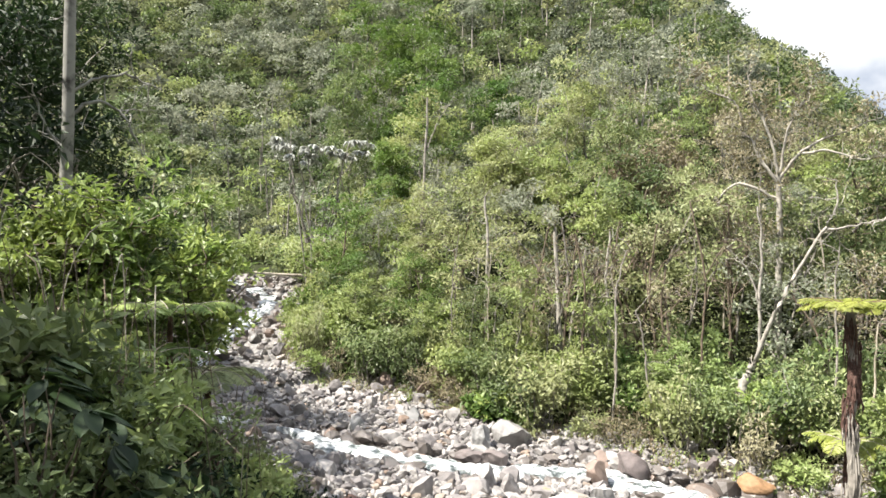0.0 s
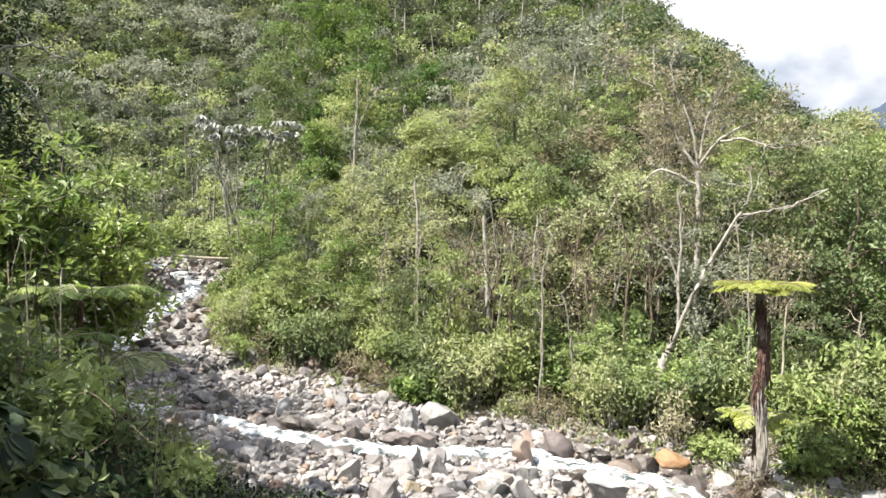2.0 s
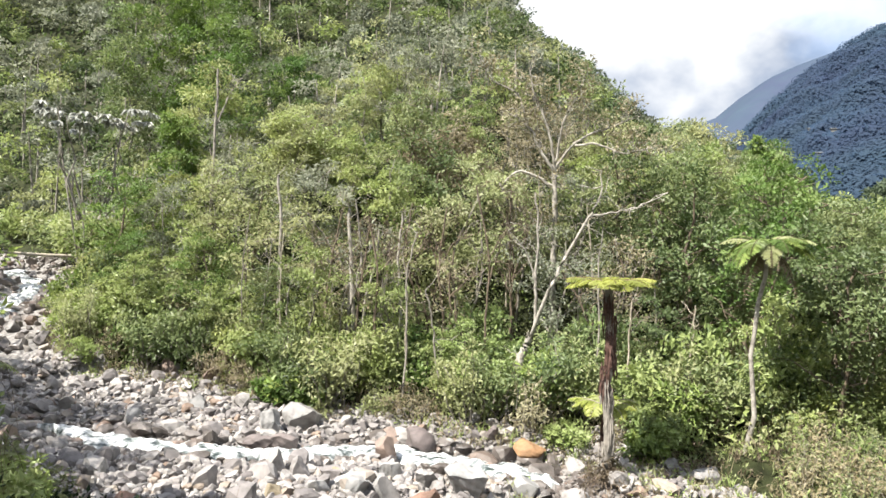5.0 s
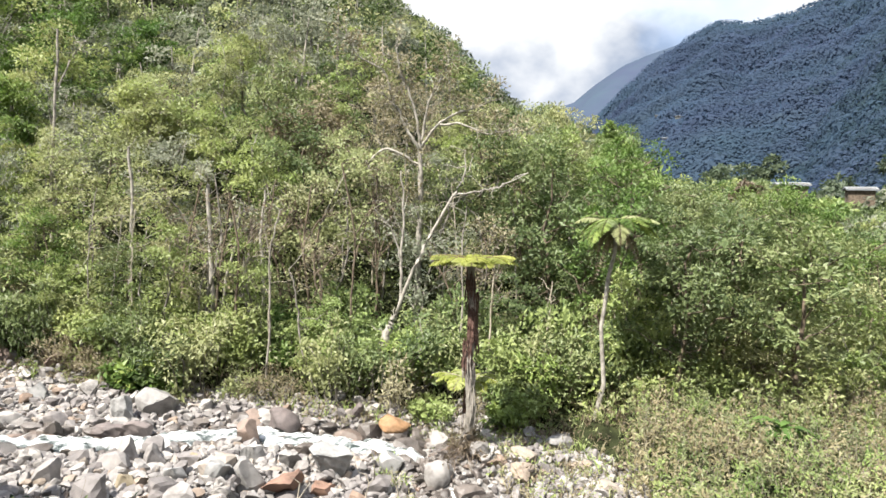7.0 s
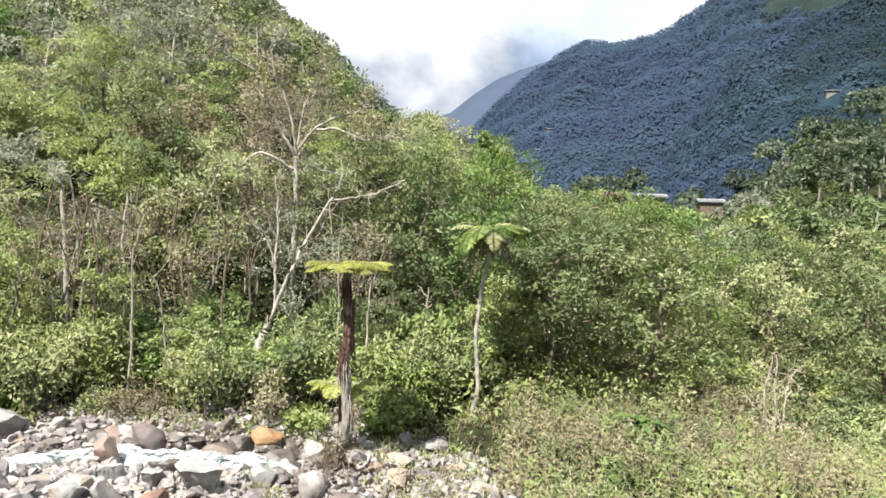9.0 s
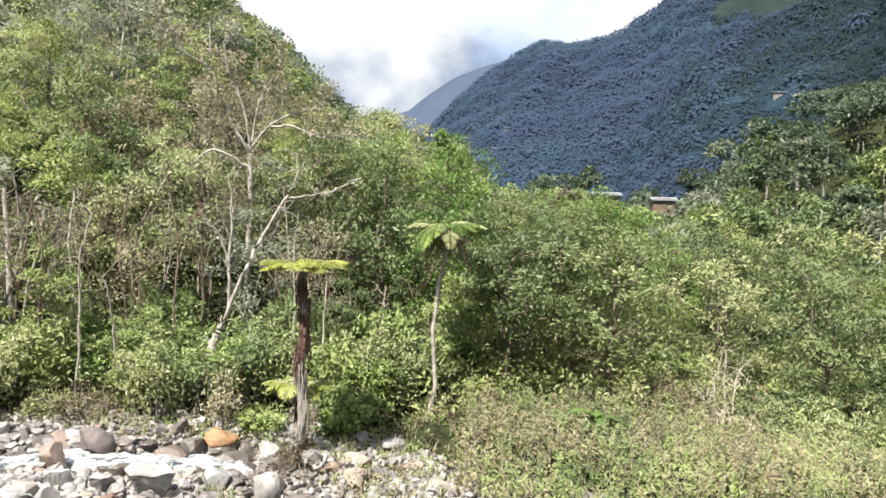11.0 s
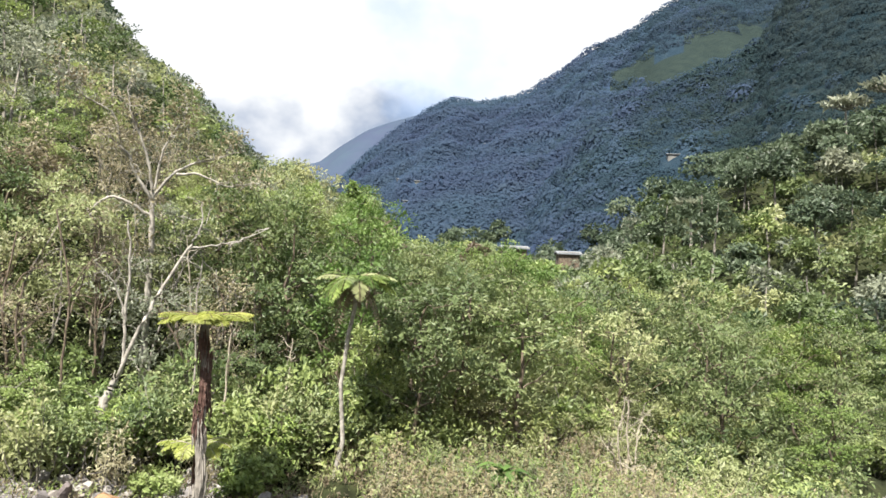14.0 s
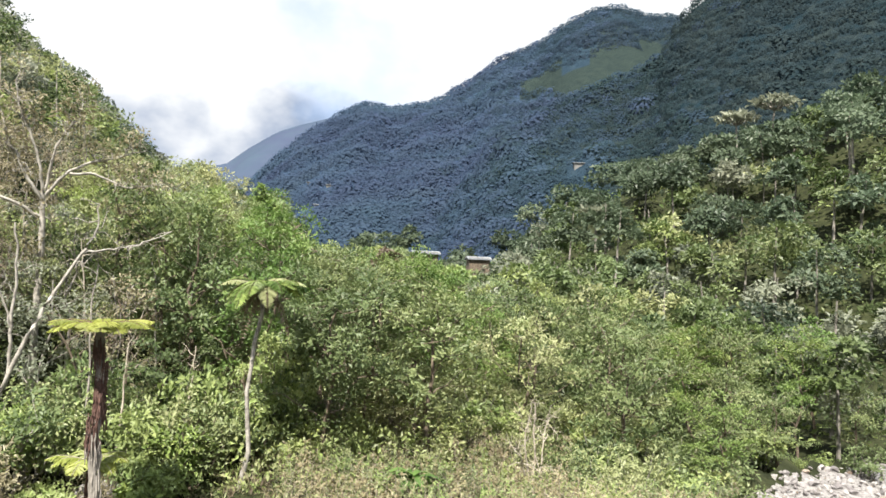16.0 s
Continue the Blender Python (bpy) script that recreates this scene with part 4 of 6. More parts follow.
# ---- tree ferns ----
def frond(rng, g, base, az, length, rise, drop, pinna=0.24, pairs=20):
    """One arching frond: a midrib with pairs of leaflets."""
    t = np.linspace(0, 1, 9)
    out = np.array([math.cos(az), math.sin(az), 0])
    p = np.asarray(base) + out[None] * (length * (t - 0.10 * t**3))[:, None]
    p[:, 2] += rise * np.sin(np.minimum(t * 1.6, 1.57)) - drop * t**2.4
    g.add(*tube(p, np.linspace(0.009, 0.003, 9), 4), slot=1)
    u = np.linspace(0.10, 0.99, pairs)
    c = np.stack([np.interp(u, t, p[:, k]) for k in range(3)], 1)
    d = unit(np.stack([np.interp(u, t, np.gradient(p[:, k])) for k in range(3)], 1))
    side = unit(np.cross(d, [0, 0, 1]))
    ln = pinna * np.sin(np.pi * (0.14 + 0.84 * u)) ** 0.7
    for s in (-1, 1):
        way = side * s + d * 0.45 + np.array([0, 0, -0.18]) + rng.normal(size=c.shape) * 0.07
        nrm = np.cross(way, d) * s
        nrm = np.where(nrm[:, 2:3] < 0, -nrm, nrm)
        g.add(*leaf_quads(c, way, nrm, ln, ln * 0.30, 0.05, 0.18))


def tree_fern(where, H, r, spread, n, lean, seed, skirt, flat, label):
    rng = np.random.default_rng(seed)
    e = new("tree_fern")
    e.location = where
    top = np.array([lean[0], lean[1], H])
    t = wander(rng, (0, 0, -0.3), top, 9, 0.012)
    t[:, :2] += np.sin(np.linspace(0, 3.1, 9))[:, None] * np.array([[lean[0] * -0.12, 0]])
    wood = Geo().add(*tube(t, r * (1.0 + 0.8 * np.exp(-np.linspace(0, 5, 9))), 9))
    part("trunk", wood, [BARK["bone"] if not skirt else BARK["grey"]], e, "pale scaly slender trunk" if not skirt else "fibrous grey trunk with pale patches", smooth=True)
    if skirt:
        # hanging dead frond stalks wrap the upper trunk
        g = Geo()
        for i in range(210):
            a, h = rng.uniform(0, 6.28), H * rng.uniform(0.50, 0.97)
            q = t[min(int(h / H * 8), 7)]
            out = r * rng.uniform(1.0, 1.35)
            at = np.array([q[0] + math.cos(a) * out, q[1] + math.sin(a) * out, h])
            end = at + np.array([rng.normal() * 0.025, rng.normal() * 0.025, -rng.uniform(0.25, 0.6)])
            g.add(*tube(wander(rng, at, end, 4, 0.03), [0.014, 0.018, 0.015, 0.005], 4))
        part("skirt", g, [BARK["fibre"]], e, "dark red-brown skirt of dead stalks")
        g = Geo()
        for i in range(130):
            a, h = rng.uniform(0, 6.28), H * rng.uniform(0.05, 0.56)
            k = max(h, 0) / H * 8
            q = t[min(int(k), 7)]
            at = np.array([q[0] + math.cos(a) * r * 1.08, q[1] + math.sin(a) * r * 1.08, h])
            g.add(*tube(wander(rng, at, at + np.array([rng.normal() * 0.02, rng.normal() * 0.02, -rng.uniform(0.2, 0.6)]), 3, 0.04), [0.012, 0.022, 0.008], 4))
        part("bark_mantle", g, [BARK["pale"]], e, "pale peeling strips")
        g = Geo()
        for i in range(170):
            a, q = rng.uniform(0, 6.28), abs(rng.normal()) * 0.26
            at = np.array([math.cos(a) * q, math.sin(a) * q, max(0.75 - q * 1.3, 0.1) * rng.uniform(0.2, 1.0)])
            end = at + np.array([math.cos(a) * 0.12 + rng.normal() * 0.12, math.sin(a) * 0.12 + rng.normal() * 0.12, -rng.uniform(0.1, 0.4)])
            g.add(*tube(wander(rng, at, end, 4, 0.1), [0.010, 0.012, 0.009, 0.004], 3))
            if i % 2:
                g.add(*clump(rng, at, (0.12, 0.12, 0.12), 5, 0.13, 0.3, 0.4, 0.1), slot=1)
        part("root_mat", g, [BARK["brown"], LEAF["rust"]], e, "brown tangle of roots and dead fronds at the foot")
    for i in range(n):
        g = Geo()
        a = i * 6.283 / n + rng.normal() * 0.12
        ln = spread * rng.uniform(0.85, 1.1)
        frond(rng, g, top + np.array([0, 0, 0.02]), a, ln, flat * rng.uniform(0.8, 1.2), rng.uniform(0.12, 0.3) * ln if skirt else rng.uniform(0.2, 0.7) * ln, 0.30 * spread, 34)
        part("frond", g, [LEAF["frond" if skirt else ("fresh", "olive", "vivid", "fresh")[i % 4]], BARK["fibre"]], e)
    if not skirt:
        # withered fronds hang below the crown
        for i in range(4):
            g = Geo()
            frond(rng, g, top - np.array([0, 0, 0.08]), i * 1.6 + rng.random(), spread * 0.75, 0.0, rng.uniform(0.7, 1.1) * spread, 0.22 * spread, 24)
            part("dead_frond", g, [LEAF["rust"], BARK["fibre"]], e, "brown withered hanging frond")
    return tagged(e, label, "tree fern", "tree ferns by the stream")


tree_fern(spot(29.9, 16.0), 4.45 - spot(29.9, 16.0)[2], 0.085, 1.12, 26, (0.0, 0.0), 41, True, 0.22, "tree fern with flat yellow-green fronds and a dark shaggy trunk")
tree_fern(spot(39.9, 18.6), 5.3 - spot(39.9, 18.6)[2], 0.05, 1.18, 20, (0.3, -0.25), 42, False, 0.36, "tall tree fern with a thin pale leaning trunk")


def low_fern(where, spread, n, seed, leaf, rise, label, stem=0.0):
    rng = np.random.default_rng(seed)
    e = new("fern")
    for i in range(n):
        g = Geo()
        frond(rng, g, (0, 0, 0.1 + stem), i * 6.283 / n + rng.normal() * 0.2, spread * rng.uniform(0.8, 1.15), rise * rng.uniform(0.8, 1.2), spread * rng.uniform(0.15, 0.4), 0.3 * spread, 22)
        part("frond", g, [LEAF[leaf], BARK["twig"]], e)
    if stem:
        part("stem", Geo().add(*tube(wander(rng, (0, 0, -0.15), (0, 0, 0.12 + stem), 5, 0.03), [0.06, 0.05, 0.05, 0.05, 0.03], 7)), [BARK["fibre"]], e, "dark fibrous short stem", smooth=True)
    e.location = where
    return tagged(e, label, "fern", "ferns")


low_fern(spot(29.7, 16.7), 0.95, 13, 51, "frond", 0.22, "young bright green fern behind the tree fern's trunk", 1.6)


# ---- bare and pale trees that stand out ----
def bare_tree(where, lines, bark, label, twigs=10, seed=0, leaf=None, leaves=0, face=0.0, size=0.14):
    """A tree of a few main stems, each a line of local points with its thickness, with fine bare twigs."""
    rng = np.random.default_rng(seed)
    g, crown = Geo(), Geo()
    for r0, r1, *pts in lines:
        p = curve(pts)
        p[1:-1] += rng.normal(size=p[1:-1].shape) * 0.018
        g.add(*tube(p, np.linspace(r0, r1, len(p)), 6))
        for i in range(twigs):
            q = p[int(len(p) * rng.uniform(0.45, 0.999))]
            w = unit(rng.normal(size=3) + np.array([0, 0, 0.5])) * rng.uniform(0.25, 0.8)
            tw = wander(rng, q, q + w, 4, 0.1)
            g.add(*tube(tw, np.linspace(0.014, 0.004, 4), 4))
            for j in range(2):
                g.add(*tube(wander(rng, tw[2], tw[2] + unit(rng.normal(size=3) + w) * 0.3, 3, 0.1), [0.007, 0.005, 0.003], 3))
            if leaves:
                crown.add(*clump(rng, q + w, (0.3, 0.3, 0.2), leaves, size))
    e = new("tree")
    part("trunk", g, [BARK[bark]], e, smooth=True)
    if leaves:
        part("crown", crown, [LEAF[leaf]], e)
    e.location = where
    e.rotation_euler = (0, 0, radians(-face))
    return tagged(e, label, "tree", "trees of the river bank")


bare_tree(spot(22.4, 20.4), [
    (0.19, 0.10, (0, 0, -0.3), (0.08, 0.05, 0.7), (0.22, 0.1, 1.3), (0.42, 0.1, 1.8)),
    (0.065, 0.04, (0.4, 0.1, 1.7), (0.88, 0, 3.0), (1.4, 0, 4.1), (2.05, 0, 5.3)),
    (0.036, 0.014, (2.05, 0, 5.3), (2.8, 0, 5.45), (3.5, 0, 5.65), (4.2, -0.1, 6.0)),
    (0.04, 0.014, (2.05, 0, 5.3), (2.35, 0, 5.9), (2.4, 0.1, 6.6)),
    (0.065, 0.025, (0.3, 0.1, 1.5), (0.62, 0.2, 2.3), (0.6, 0.2, 3.5), (0.66, 0.2, 4.7), (0.55, 0.2, 6.0)),
    (0.035, 0.012, (0.6, 0.2, 3.4), (0.35, 0.2, 4.2), (-0.2, 0.1, 4.9))],
    "bone", "pale bare tree leaning over the bank, mossy at its foot", 5, 61, face=22.4)
bare_tree(spot(25.3, 25), [
    (0.14, 0.09, (0, 0, -0.3), (0.0, 0, 2.6), (0.05, 0.1, 4.6), (0.0, 0.1, 6.3)),
    (0.07, 0.02, (0, 0.1, 6.1), (-0.5, 0, 6.9), (-0.95, 0, 7.7), (-1.7, 0, 8.2)),
    (0.06, 0.018, (0.0, 0.1, 5.6), (-1.1, 0, 6.1), (-1.75, -0.2, 5.6), (-1.5, -0.3, 4.9), (-0.95, -0.3, 4.8)),
    (0.06, 0.018, (0, 0.1, 6.2), (0.7, 0, 7.1), (1.8, 0, 7.6), (2.9, 0.1, 8.0)),
    (0.06, 0.016, (0, 0.1, 6.3), (-0.25, 0, 7.6), (-0.75, 0, 8.9), (-0.9, 0, 9.7)),
    (0.05, 0.014, (0.05, 0.1, 6.4), (0.3, 0, 7.8), (0.8, 0, 8.8), (1.0, 0, 9.3)),
    (0.05, 0.014, (0.7, 0, 7.0), (1.4, -0.2, 7.0), (2.3, -0.3, 6.7), (3.2, -0.3, 6.9)),
    (0.04, 0.012, (-0.95, 0, 7.7), (-1.3, 0, 8.8), (-2.2, 0, 9.3), (-2.6, 0, 10.0))],
    "bone", "tall half-bare tree with spreading pale branches", 26, 62, "dry", 14, face=25.3)
bare_tree(spot(9.3, 23.4), [
    (0.10, 0.065, (0, 0, -0.3), (0.0, 0, 2.2), (-0.08, 0.1, 3.8), (-0.12, 0.1, 5.3)),
    (0.06, 0.035, (0.15, 0, -0.2), (0.45, 0, 2.4), (0.75, 0.1, 3.6), (0.85, 0.1, 4.6))],
    "bone", "two pale bare boles rising from the thicket", 4, 63, "grey", 12, face=9.3, size=0.24)
bare_tree(spot(13.0, 22.5), [(0.07, 0.03, (0, 0, -0.3), (0.05, 0, 2), (0.0, 0, 3.8), (0.1, 0, 5.2))], "bone", "slim pale bole among the shrubs", 6, 68, "lime", 6)
bare_tree(spot(3.4, 26), [(0.09, 0.05, (0, 0, -0.3), (0.02, 0, 2), (0.1, 0, 4.4), (0.0, 0, 6.2))], "bone", "pale bole with dark moss patches", 7, 69, "olive", 8)
bare_tree(spot(-1.7, 33), [(0.10, 0.05, (0, 0, -0.3), (0.0, 0, 3), (0.15, 0, 6), (0.25, 0.1, 9)), (0.04, 0.015, (0.2, 0, 6.5), (0.8, 0, 8), (1.4, 0, 8.8))],
    "pale", "tall pale straight trunk on the slope", 8, 64, "lime", 8)
bare_tree(spot(-10.6, 38), [(0.05, 0.03, (0, 0, -0.3), (0.05, 0, 2.5), (-0.05, 0, 5.5))], "pale", "thin pale pole-like trunk by the water", 3, 65)
bare_tree(spot(62.6, 19.5), [
    (0.035, 0.02, (0, 0, -0.2), (0.05, 0, 1.2), (0.0, 0, 2.6)),
    (0.03, 0.012, (-0.1, 0, -0.2), (-0.5, 0, 0.9), (-1.0, 0, 1.8)),
    (0.03, 0.012, (0.1, 0, -0.2), (0.5, 0, 1.2), (0.8, 0, 2.2)),
    (0.025, 0.012, (0, 0, 0.2), (-0.3, 0.1, 1.4), (-0.2, 0, 2.4))],
    "twig", "small dead bush of bare pale stems", 8, 66)


def thin_stems():
    rng = np.random.default_rng(67)
    for i in range(22):
        az, D = rng.uniform(-9, 46), rng.uniform(20.5, 27)
        d, z, gf, gn = along(*spot(az, D)[:2])
        if d[0] < gf[0] + 0.8:
            continue
        H = rng.uniform(2.8, 5.2)
        lean = rng.normal() * 0.45
        bare_tree(spot(az, D), [(rng.uniform(0.022, 0.045), 0.015, (0, 0, -0.2), (lean * 0.3, 0, H * 0.4), (lean * 0.6 + rng.normal() * 0.1, 0, H * 0.75), (lean, 0, H))],
                  "pale" if i % 3 else "twig", "thin pale bare stem in the bank thicket", 6, 700 + i)


thin_stems()


def crooked_stems():
    """Crooked brown mossy stems that show between the crowns of the bank."""
    rng = np.random.default_rng(68)
    for i in range(18):
        az, D = rng.uniform(3, 33), rng.uniform(21.6, 26)
        H = rng.uniform(3.6, 6.4)
        a, b = rng.normal() * 0.35, rng.normal() * 0.7
        bare_tree(spot(az, D), [
            (rng.uniform(0.04, 0.07), 0.025, (0, 0, -0.2), (a * 0.4, 0, H * 0.35), (a, 0, H * 0.65), (a + b, 0, H)),
            (0.03, 0.010, (a * 0.7, 0, H * 0.5), (a * 0.7 - b, 0.1, H * 0.72), (a * 0.7 - 1.6 * b, 0, H * 0.8)),
            (0.025, 0.008, (a, 0, H * 0.65), (a + 0.6, 0, H * 0.8), (a + 1.0, 0.1, H * 0.82))],
            "brown" if i % 3 else "grey", "crooked brown mossy tree with thin leaves", 7, 760 + i, "rust" if i % 2 else "olive", 5, face=az, size=0.12)


crooked_stems()


def silver_tree():
    """The silvery-leaved tree above the stream."""
    rng = np.random.default_rng(71)
    e = new("tree")
    g, crown = Geo(), Geo()
    for i in range(9):
        end = np.array([rng.uniform(-2.4, 2.4), rng.uniform(-1, 1), rng.uniform(6.6, 8.0)])
        p = wander(rng, (end[0] * 0.25, 0, -0.3 if i == 0 else 2.6), end, 6, 0.05)
        g.add(*tube(p, np.linspace(0.06, 0.025, 6), 5))
        for k in range(4):
            c = end + rng.normal(size=3) * np.array([0.5, 0.5, 0.25])
            a = rng.uniform(0, 6.28, 16)
            d = np.stack([np.cos(a), np.sin(a), np.full(16, -0.35)], 1) + rng.normal(size=(16, 3)) * 0.2
            crown.add(*leaf_quads(np.repeat(c[None], 16, 0), d, np.tile([0, 0, 1.0], (16, 1)), rng.uniform(0.3, 0.5, 16), rng.uniform(0.14, 0.2, 16), 0.1, 0.3))
    part("trunk", g, [BARK["pale"]], e, smooth=True)
    part("crown", crown, [LEAF["silver"]], e)
    e.location = spot(-10.3, 36, 0.3)
    tagged(e, "silver-leaved tree with pale forked stems", "tree")


silver_tree()


def bamboo_pole():
    a, b = spot(-17.3, 45), spot(-10.2, 45)
    a[2] = EYE - 45 * math.tan(radians(1.55))
    b[2] = EYE - 45 * math.tan(radians(2.1))
    rng = np.random.default_rng(3)
    p = wander(rng, a, b, 9, 0.0)
    p[:, 2] -= 0.10 * np.sin(np.linspace(0, np.pi, 9))
    ob = part("pole", Geo().add(*tube(p, np.full(9, 0.085), 8)), [BARK["twig"]], smooth=True)
    tagged(ob, "long pale pole spanning the stream bank to bank", "pole")


bamboo_pole()


# ---- the near bank ----
def near_bank():
    rng = np.random.default_rng(81)
    for az, D, el, spread, label in ((-27.2, 12.4, 5.6, 1.2, "bushy yellow-green tree with drooping lance-shaped leaves"), (-23.0, 12.9, 5.9, 1.15, "low leafy tree overhanging the stream bank"), (-25.2, 12.0, 6.0, 1.1, "bushy yellow-green tree with lance-shaped leaves"),
                                     (-32.0, 11.8, 1.5, 1.3, "bushy yellow-green tree above shaded undergrowth"), (-19.3, 13.2, 2.4, 0.95, "leafy young tree leaning over the water"), (-29.8, 12.6, 4.0, 1.2, "bushy young tree on the near bank")):
        w = spot(az, D, -0.2)
        wood, crown = grow(rng, EYE + D * math.tan(radians(el)) - w[2] - 0.25, 0.05, 0.62 if az > -20 else 0.3, spread, 14, 4, 40, 0.16, 0.42)
        plant("tree", wood, crown, "brown", "fresh", label, "tree", "trees of the near bank", w)
    # dark wood upstream; its shade is put into the leaf colour
    for az, D, H, spread, leaf in ((-31, 18, 9.5, 2.2, "shade_dark"), (-27.0, 21.5, 10.5, 2.1, "shade_dark"), (-34, 21, 11, 2.6, "shade_dark"), (-24.8, 24, 7.5, 1.9, "shade_dark"), (-30, 26, 10, 2.3, "shade_dark"), (-36, 28, 12, 2.6, "dark"), (-33, 15.5, 6.5, 1.9, "shade_dark"), (-23.2, 28, 5.0, 1.6, "dark")):
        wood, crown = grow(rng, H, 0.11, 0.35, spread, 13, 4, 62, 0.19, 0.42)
        plant("tree", wood, crown, "grey", leaf, "tall dark tree on the near slope, shade in its leaf colour", "tree", "trees of the near bank", spot(az, D, -0.2))
    bare_tree(spot(-28.0, 13.6), [(0.14, 0.10, (0, 0, -0.5), (-0.05, 0, 2.5), (0.02, 0, 5), (0.08, 0, 8.5)), (0.04, 0.012, (0.05, 0, 5.2), (0.4, 0, 5.5), (0.9, 0, 5.3), (1.2, 0, 4.6)),
              (0.035, 0.012, (0.05, 0, 5.6), (0.5, 0, 5.9), (1.0, 0, 6.0), (1.5, 0, 5.8)), (0.03, 0.01, (0.0, 0, 4.6), (-0.3, 0, 5.0), (-0.5, 0, 5.6))],
              "lichen", "tall mottled grey trunk with dead branches", 6, 83, face=-28.0)
    # tall trees beside the path, whose shade falls on the bank
    for x, y, H in ((-6.0, 1.2, 5.4), (-4.6, 0.4, 5.0), (-7.4, 4.6, 8.5), (-8.8, 6.6, 9.0), (-5.4, 3.0, 6.4)):
        wood, crown = grow(rng, H, 0.12, 0.5, 1.8, 11, 4, 34, 0.18, 0.45)
        plant("tree", wood, crown, "grey", "dark", "tall leafy tree beside the path", "tree", "trees of the near bank", (x, y, float(height(x, y)[0]) - 0.2))
    # undergrowth: azimuth, distance, elevation of the top, spread, leaf, leaf size
    for i, (az, D, el, sp, leaf, size) in enumerate((
            (-29, 9.5, -6.5, 1.1, "dark", 0.12), (-25, 10.5, -5.5, 1.0, "mid", 0.13), (-22.3, 11.3, -6.5, 0.8, "mid", 0.12), (-33, 7.0, -8, 0.9, "dark", 0.13), (-27, 7.8, -10, 0.9, "mid", 0.11),
            (-22.6, 9.0, -12, 0.7, "mid", 0.12), (-15.0, 12.3, -14.5, 0.6, "olive", 0.10), (-18.2, 10.2, -14, 0.6, "mid", 0.10), (-31, 5.0, -14, 0.6, "dark", 0.10), (-25.5, 5.6, -15, 0.55, "dark", 0.10),
            (-22.0, 14.5, -5, 0.8, "mid", 0.12), (-25.5, 16, 0, 1.2, "mid", 0.14), (-14, 11.0, -16, 0.5, "lime", 0.10), (-35, 11, 0, 1.3, "dark", 0.13), (-12.4, 12.6, -16, 0.45, "olive", 0.10),
            (-24.2, 19, 1, 1.2, "mid", 0.13), (-23.2, 24, 1, 1.2, "dark", 0.13), (-22.5, 31, 1.5, 1.4, "mid", 0.16), (-22.5, 37, 1.5, 1.6, "mid", 0.17), (-21.6, 46, 2, 1.8, "dark", 0.2),
            (-20.0, 7.6, -16, 0.6, "dark", 0.10), (-16.0, 8.6, -18, 0.5, "mid", 0.09), (-29.5, 6.3, -12, 0.7, "mid", 0.11), (-17.0, 12.6, -13.5, 0.6, "mid", 0.11), (-30.5, 8.2, -4.5, 0.9, "mid", 0.12), (-28, 11.0, -3.5, 1.0, "mid", 0.13), (-24.0, 8.0, -13, 0.7, "lime", 0.10),
            (-24.5, 7.0, -9, 0.6, "mid", 0.10), (-26.2, 8.8, -8, 0.7, "mid", 0.11), (-22.0, 7.4, -12, 0.6, "lime", 0.10), (-23.4, 8.9, -9, 0.7, "mid", 0.11), (-29.0, 7.4, -8, 0.7, "lime", 0.11), (-20.8, 9.6, -12, 0.6, "mid", 0.10), (-32.0, 9.0, -5, 0.9, "mid", 0.12))):
        w = spot(az, D, -0.1)
        H = max(EYE + D * math.tan(radians(el)) - w[2], 0.6)
        wood, crown = shrub_geo(np.random.default_rng(400 + i), H, sp, 12, 26, size * (0.85 + 0.5 * (i % 3 == 0)), 0.48)
        plant("shrub", wood, crown, "brown", "dark" if i % 3 and leaf == "mid" else leaf, "tangled leafy undergrowth shrub on the near bank", "shrub", "shrubs of the near bank", w)
    # a few broad leaves close to the path
    for i, (az, D, el) in enumerate(((-27.0, 5.2, -12.5), (-29.5, 4.8, -9.5), (-24.6, 5.4, -16.5), (-31.5, 5.6, -7.5))):
        w = spot(az, D, -0.05)
        H = max(EYE + D * math.tan(radians(el)) - w[2], 0.4)
        e = new("broadleaf_herb")
        e.location = w
        for k in range(7):
            a = rng.uniform(0, 6.28)
            top = np.array([math.cos(a) * 0.25, math.sin(a) * 0.25, H * rng.uniform(0.6, 1.0)])
            stem = part("stem", Geo().add(*tube(wander(rng, (0, 0, -0.1), top, 4, 0.04), [0.009, 0.008, 0.006, 0.004], 4)), [BARK["brown"]], e)
            for j in range(3):
                b = a + rng.normal()
                way = np.array([math.cos(b), math.sin(b), -0.25])
                ln, n = rng.uniform(0.2, 0.32), 5
                # a blade of five strips that narrows to its tip
                u = np.linspace(0, 1, n)
                side = unit(np.cross(way, [0, 0, 1.0]))
                mid = top + way * ln * u[:, None] + np.array([0, 0, -0.25]) * ln * u[:, None] ** 2
                wide = ln * 0.24 * np.sin(np.pi * np.clip(0.06 + 0.94 * u, 0, 1)) ** 0.8
                v = np.concatenate([mid - side * wide[:, None] + np.array([0, 0, 0.02]), mid, mid + side * wide[:, None] + np.array([0, 0, 0.02])])
                q = np.arange(n - 1)
                f = np.concatenate([np.stack([q, q + 1, q + n + 1, q + n], 1), np.stack([q + n, q + n + 1, q + 2 * n + 1, q + 2 * n], 1)])
                # this leaf colour already holds the undergrowth's shade
                part("leaf", Geo().add(v, f), [LEAF["shade_dark"]], stem, smooth=True)
        tagged(e, "broad-leaved green herb in the shaded undergrowth", "herb", "herbs of the near bank")
    # leafy cover and litter on the shaded slope below the path
    def slope(x, y):
        d, z, gf, gn = along(x, y)
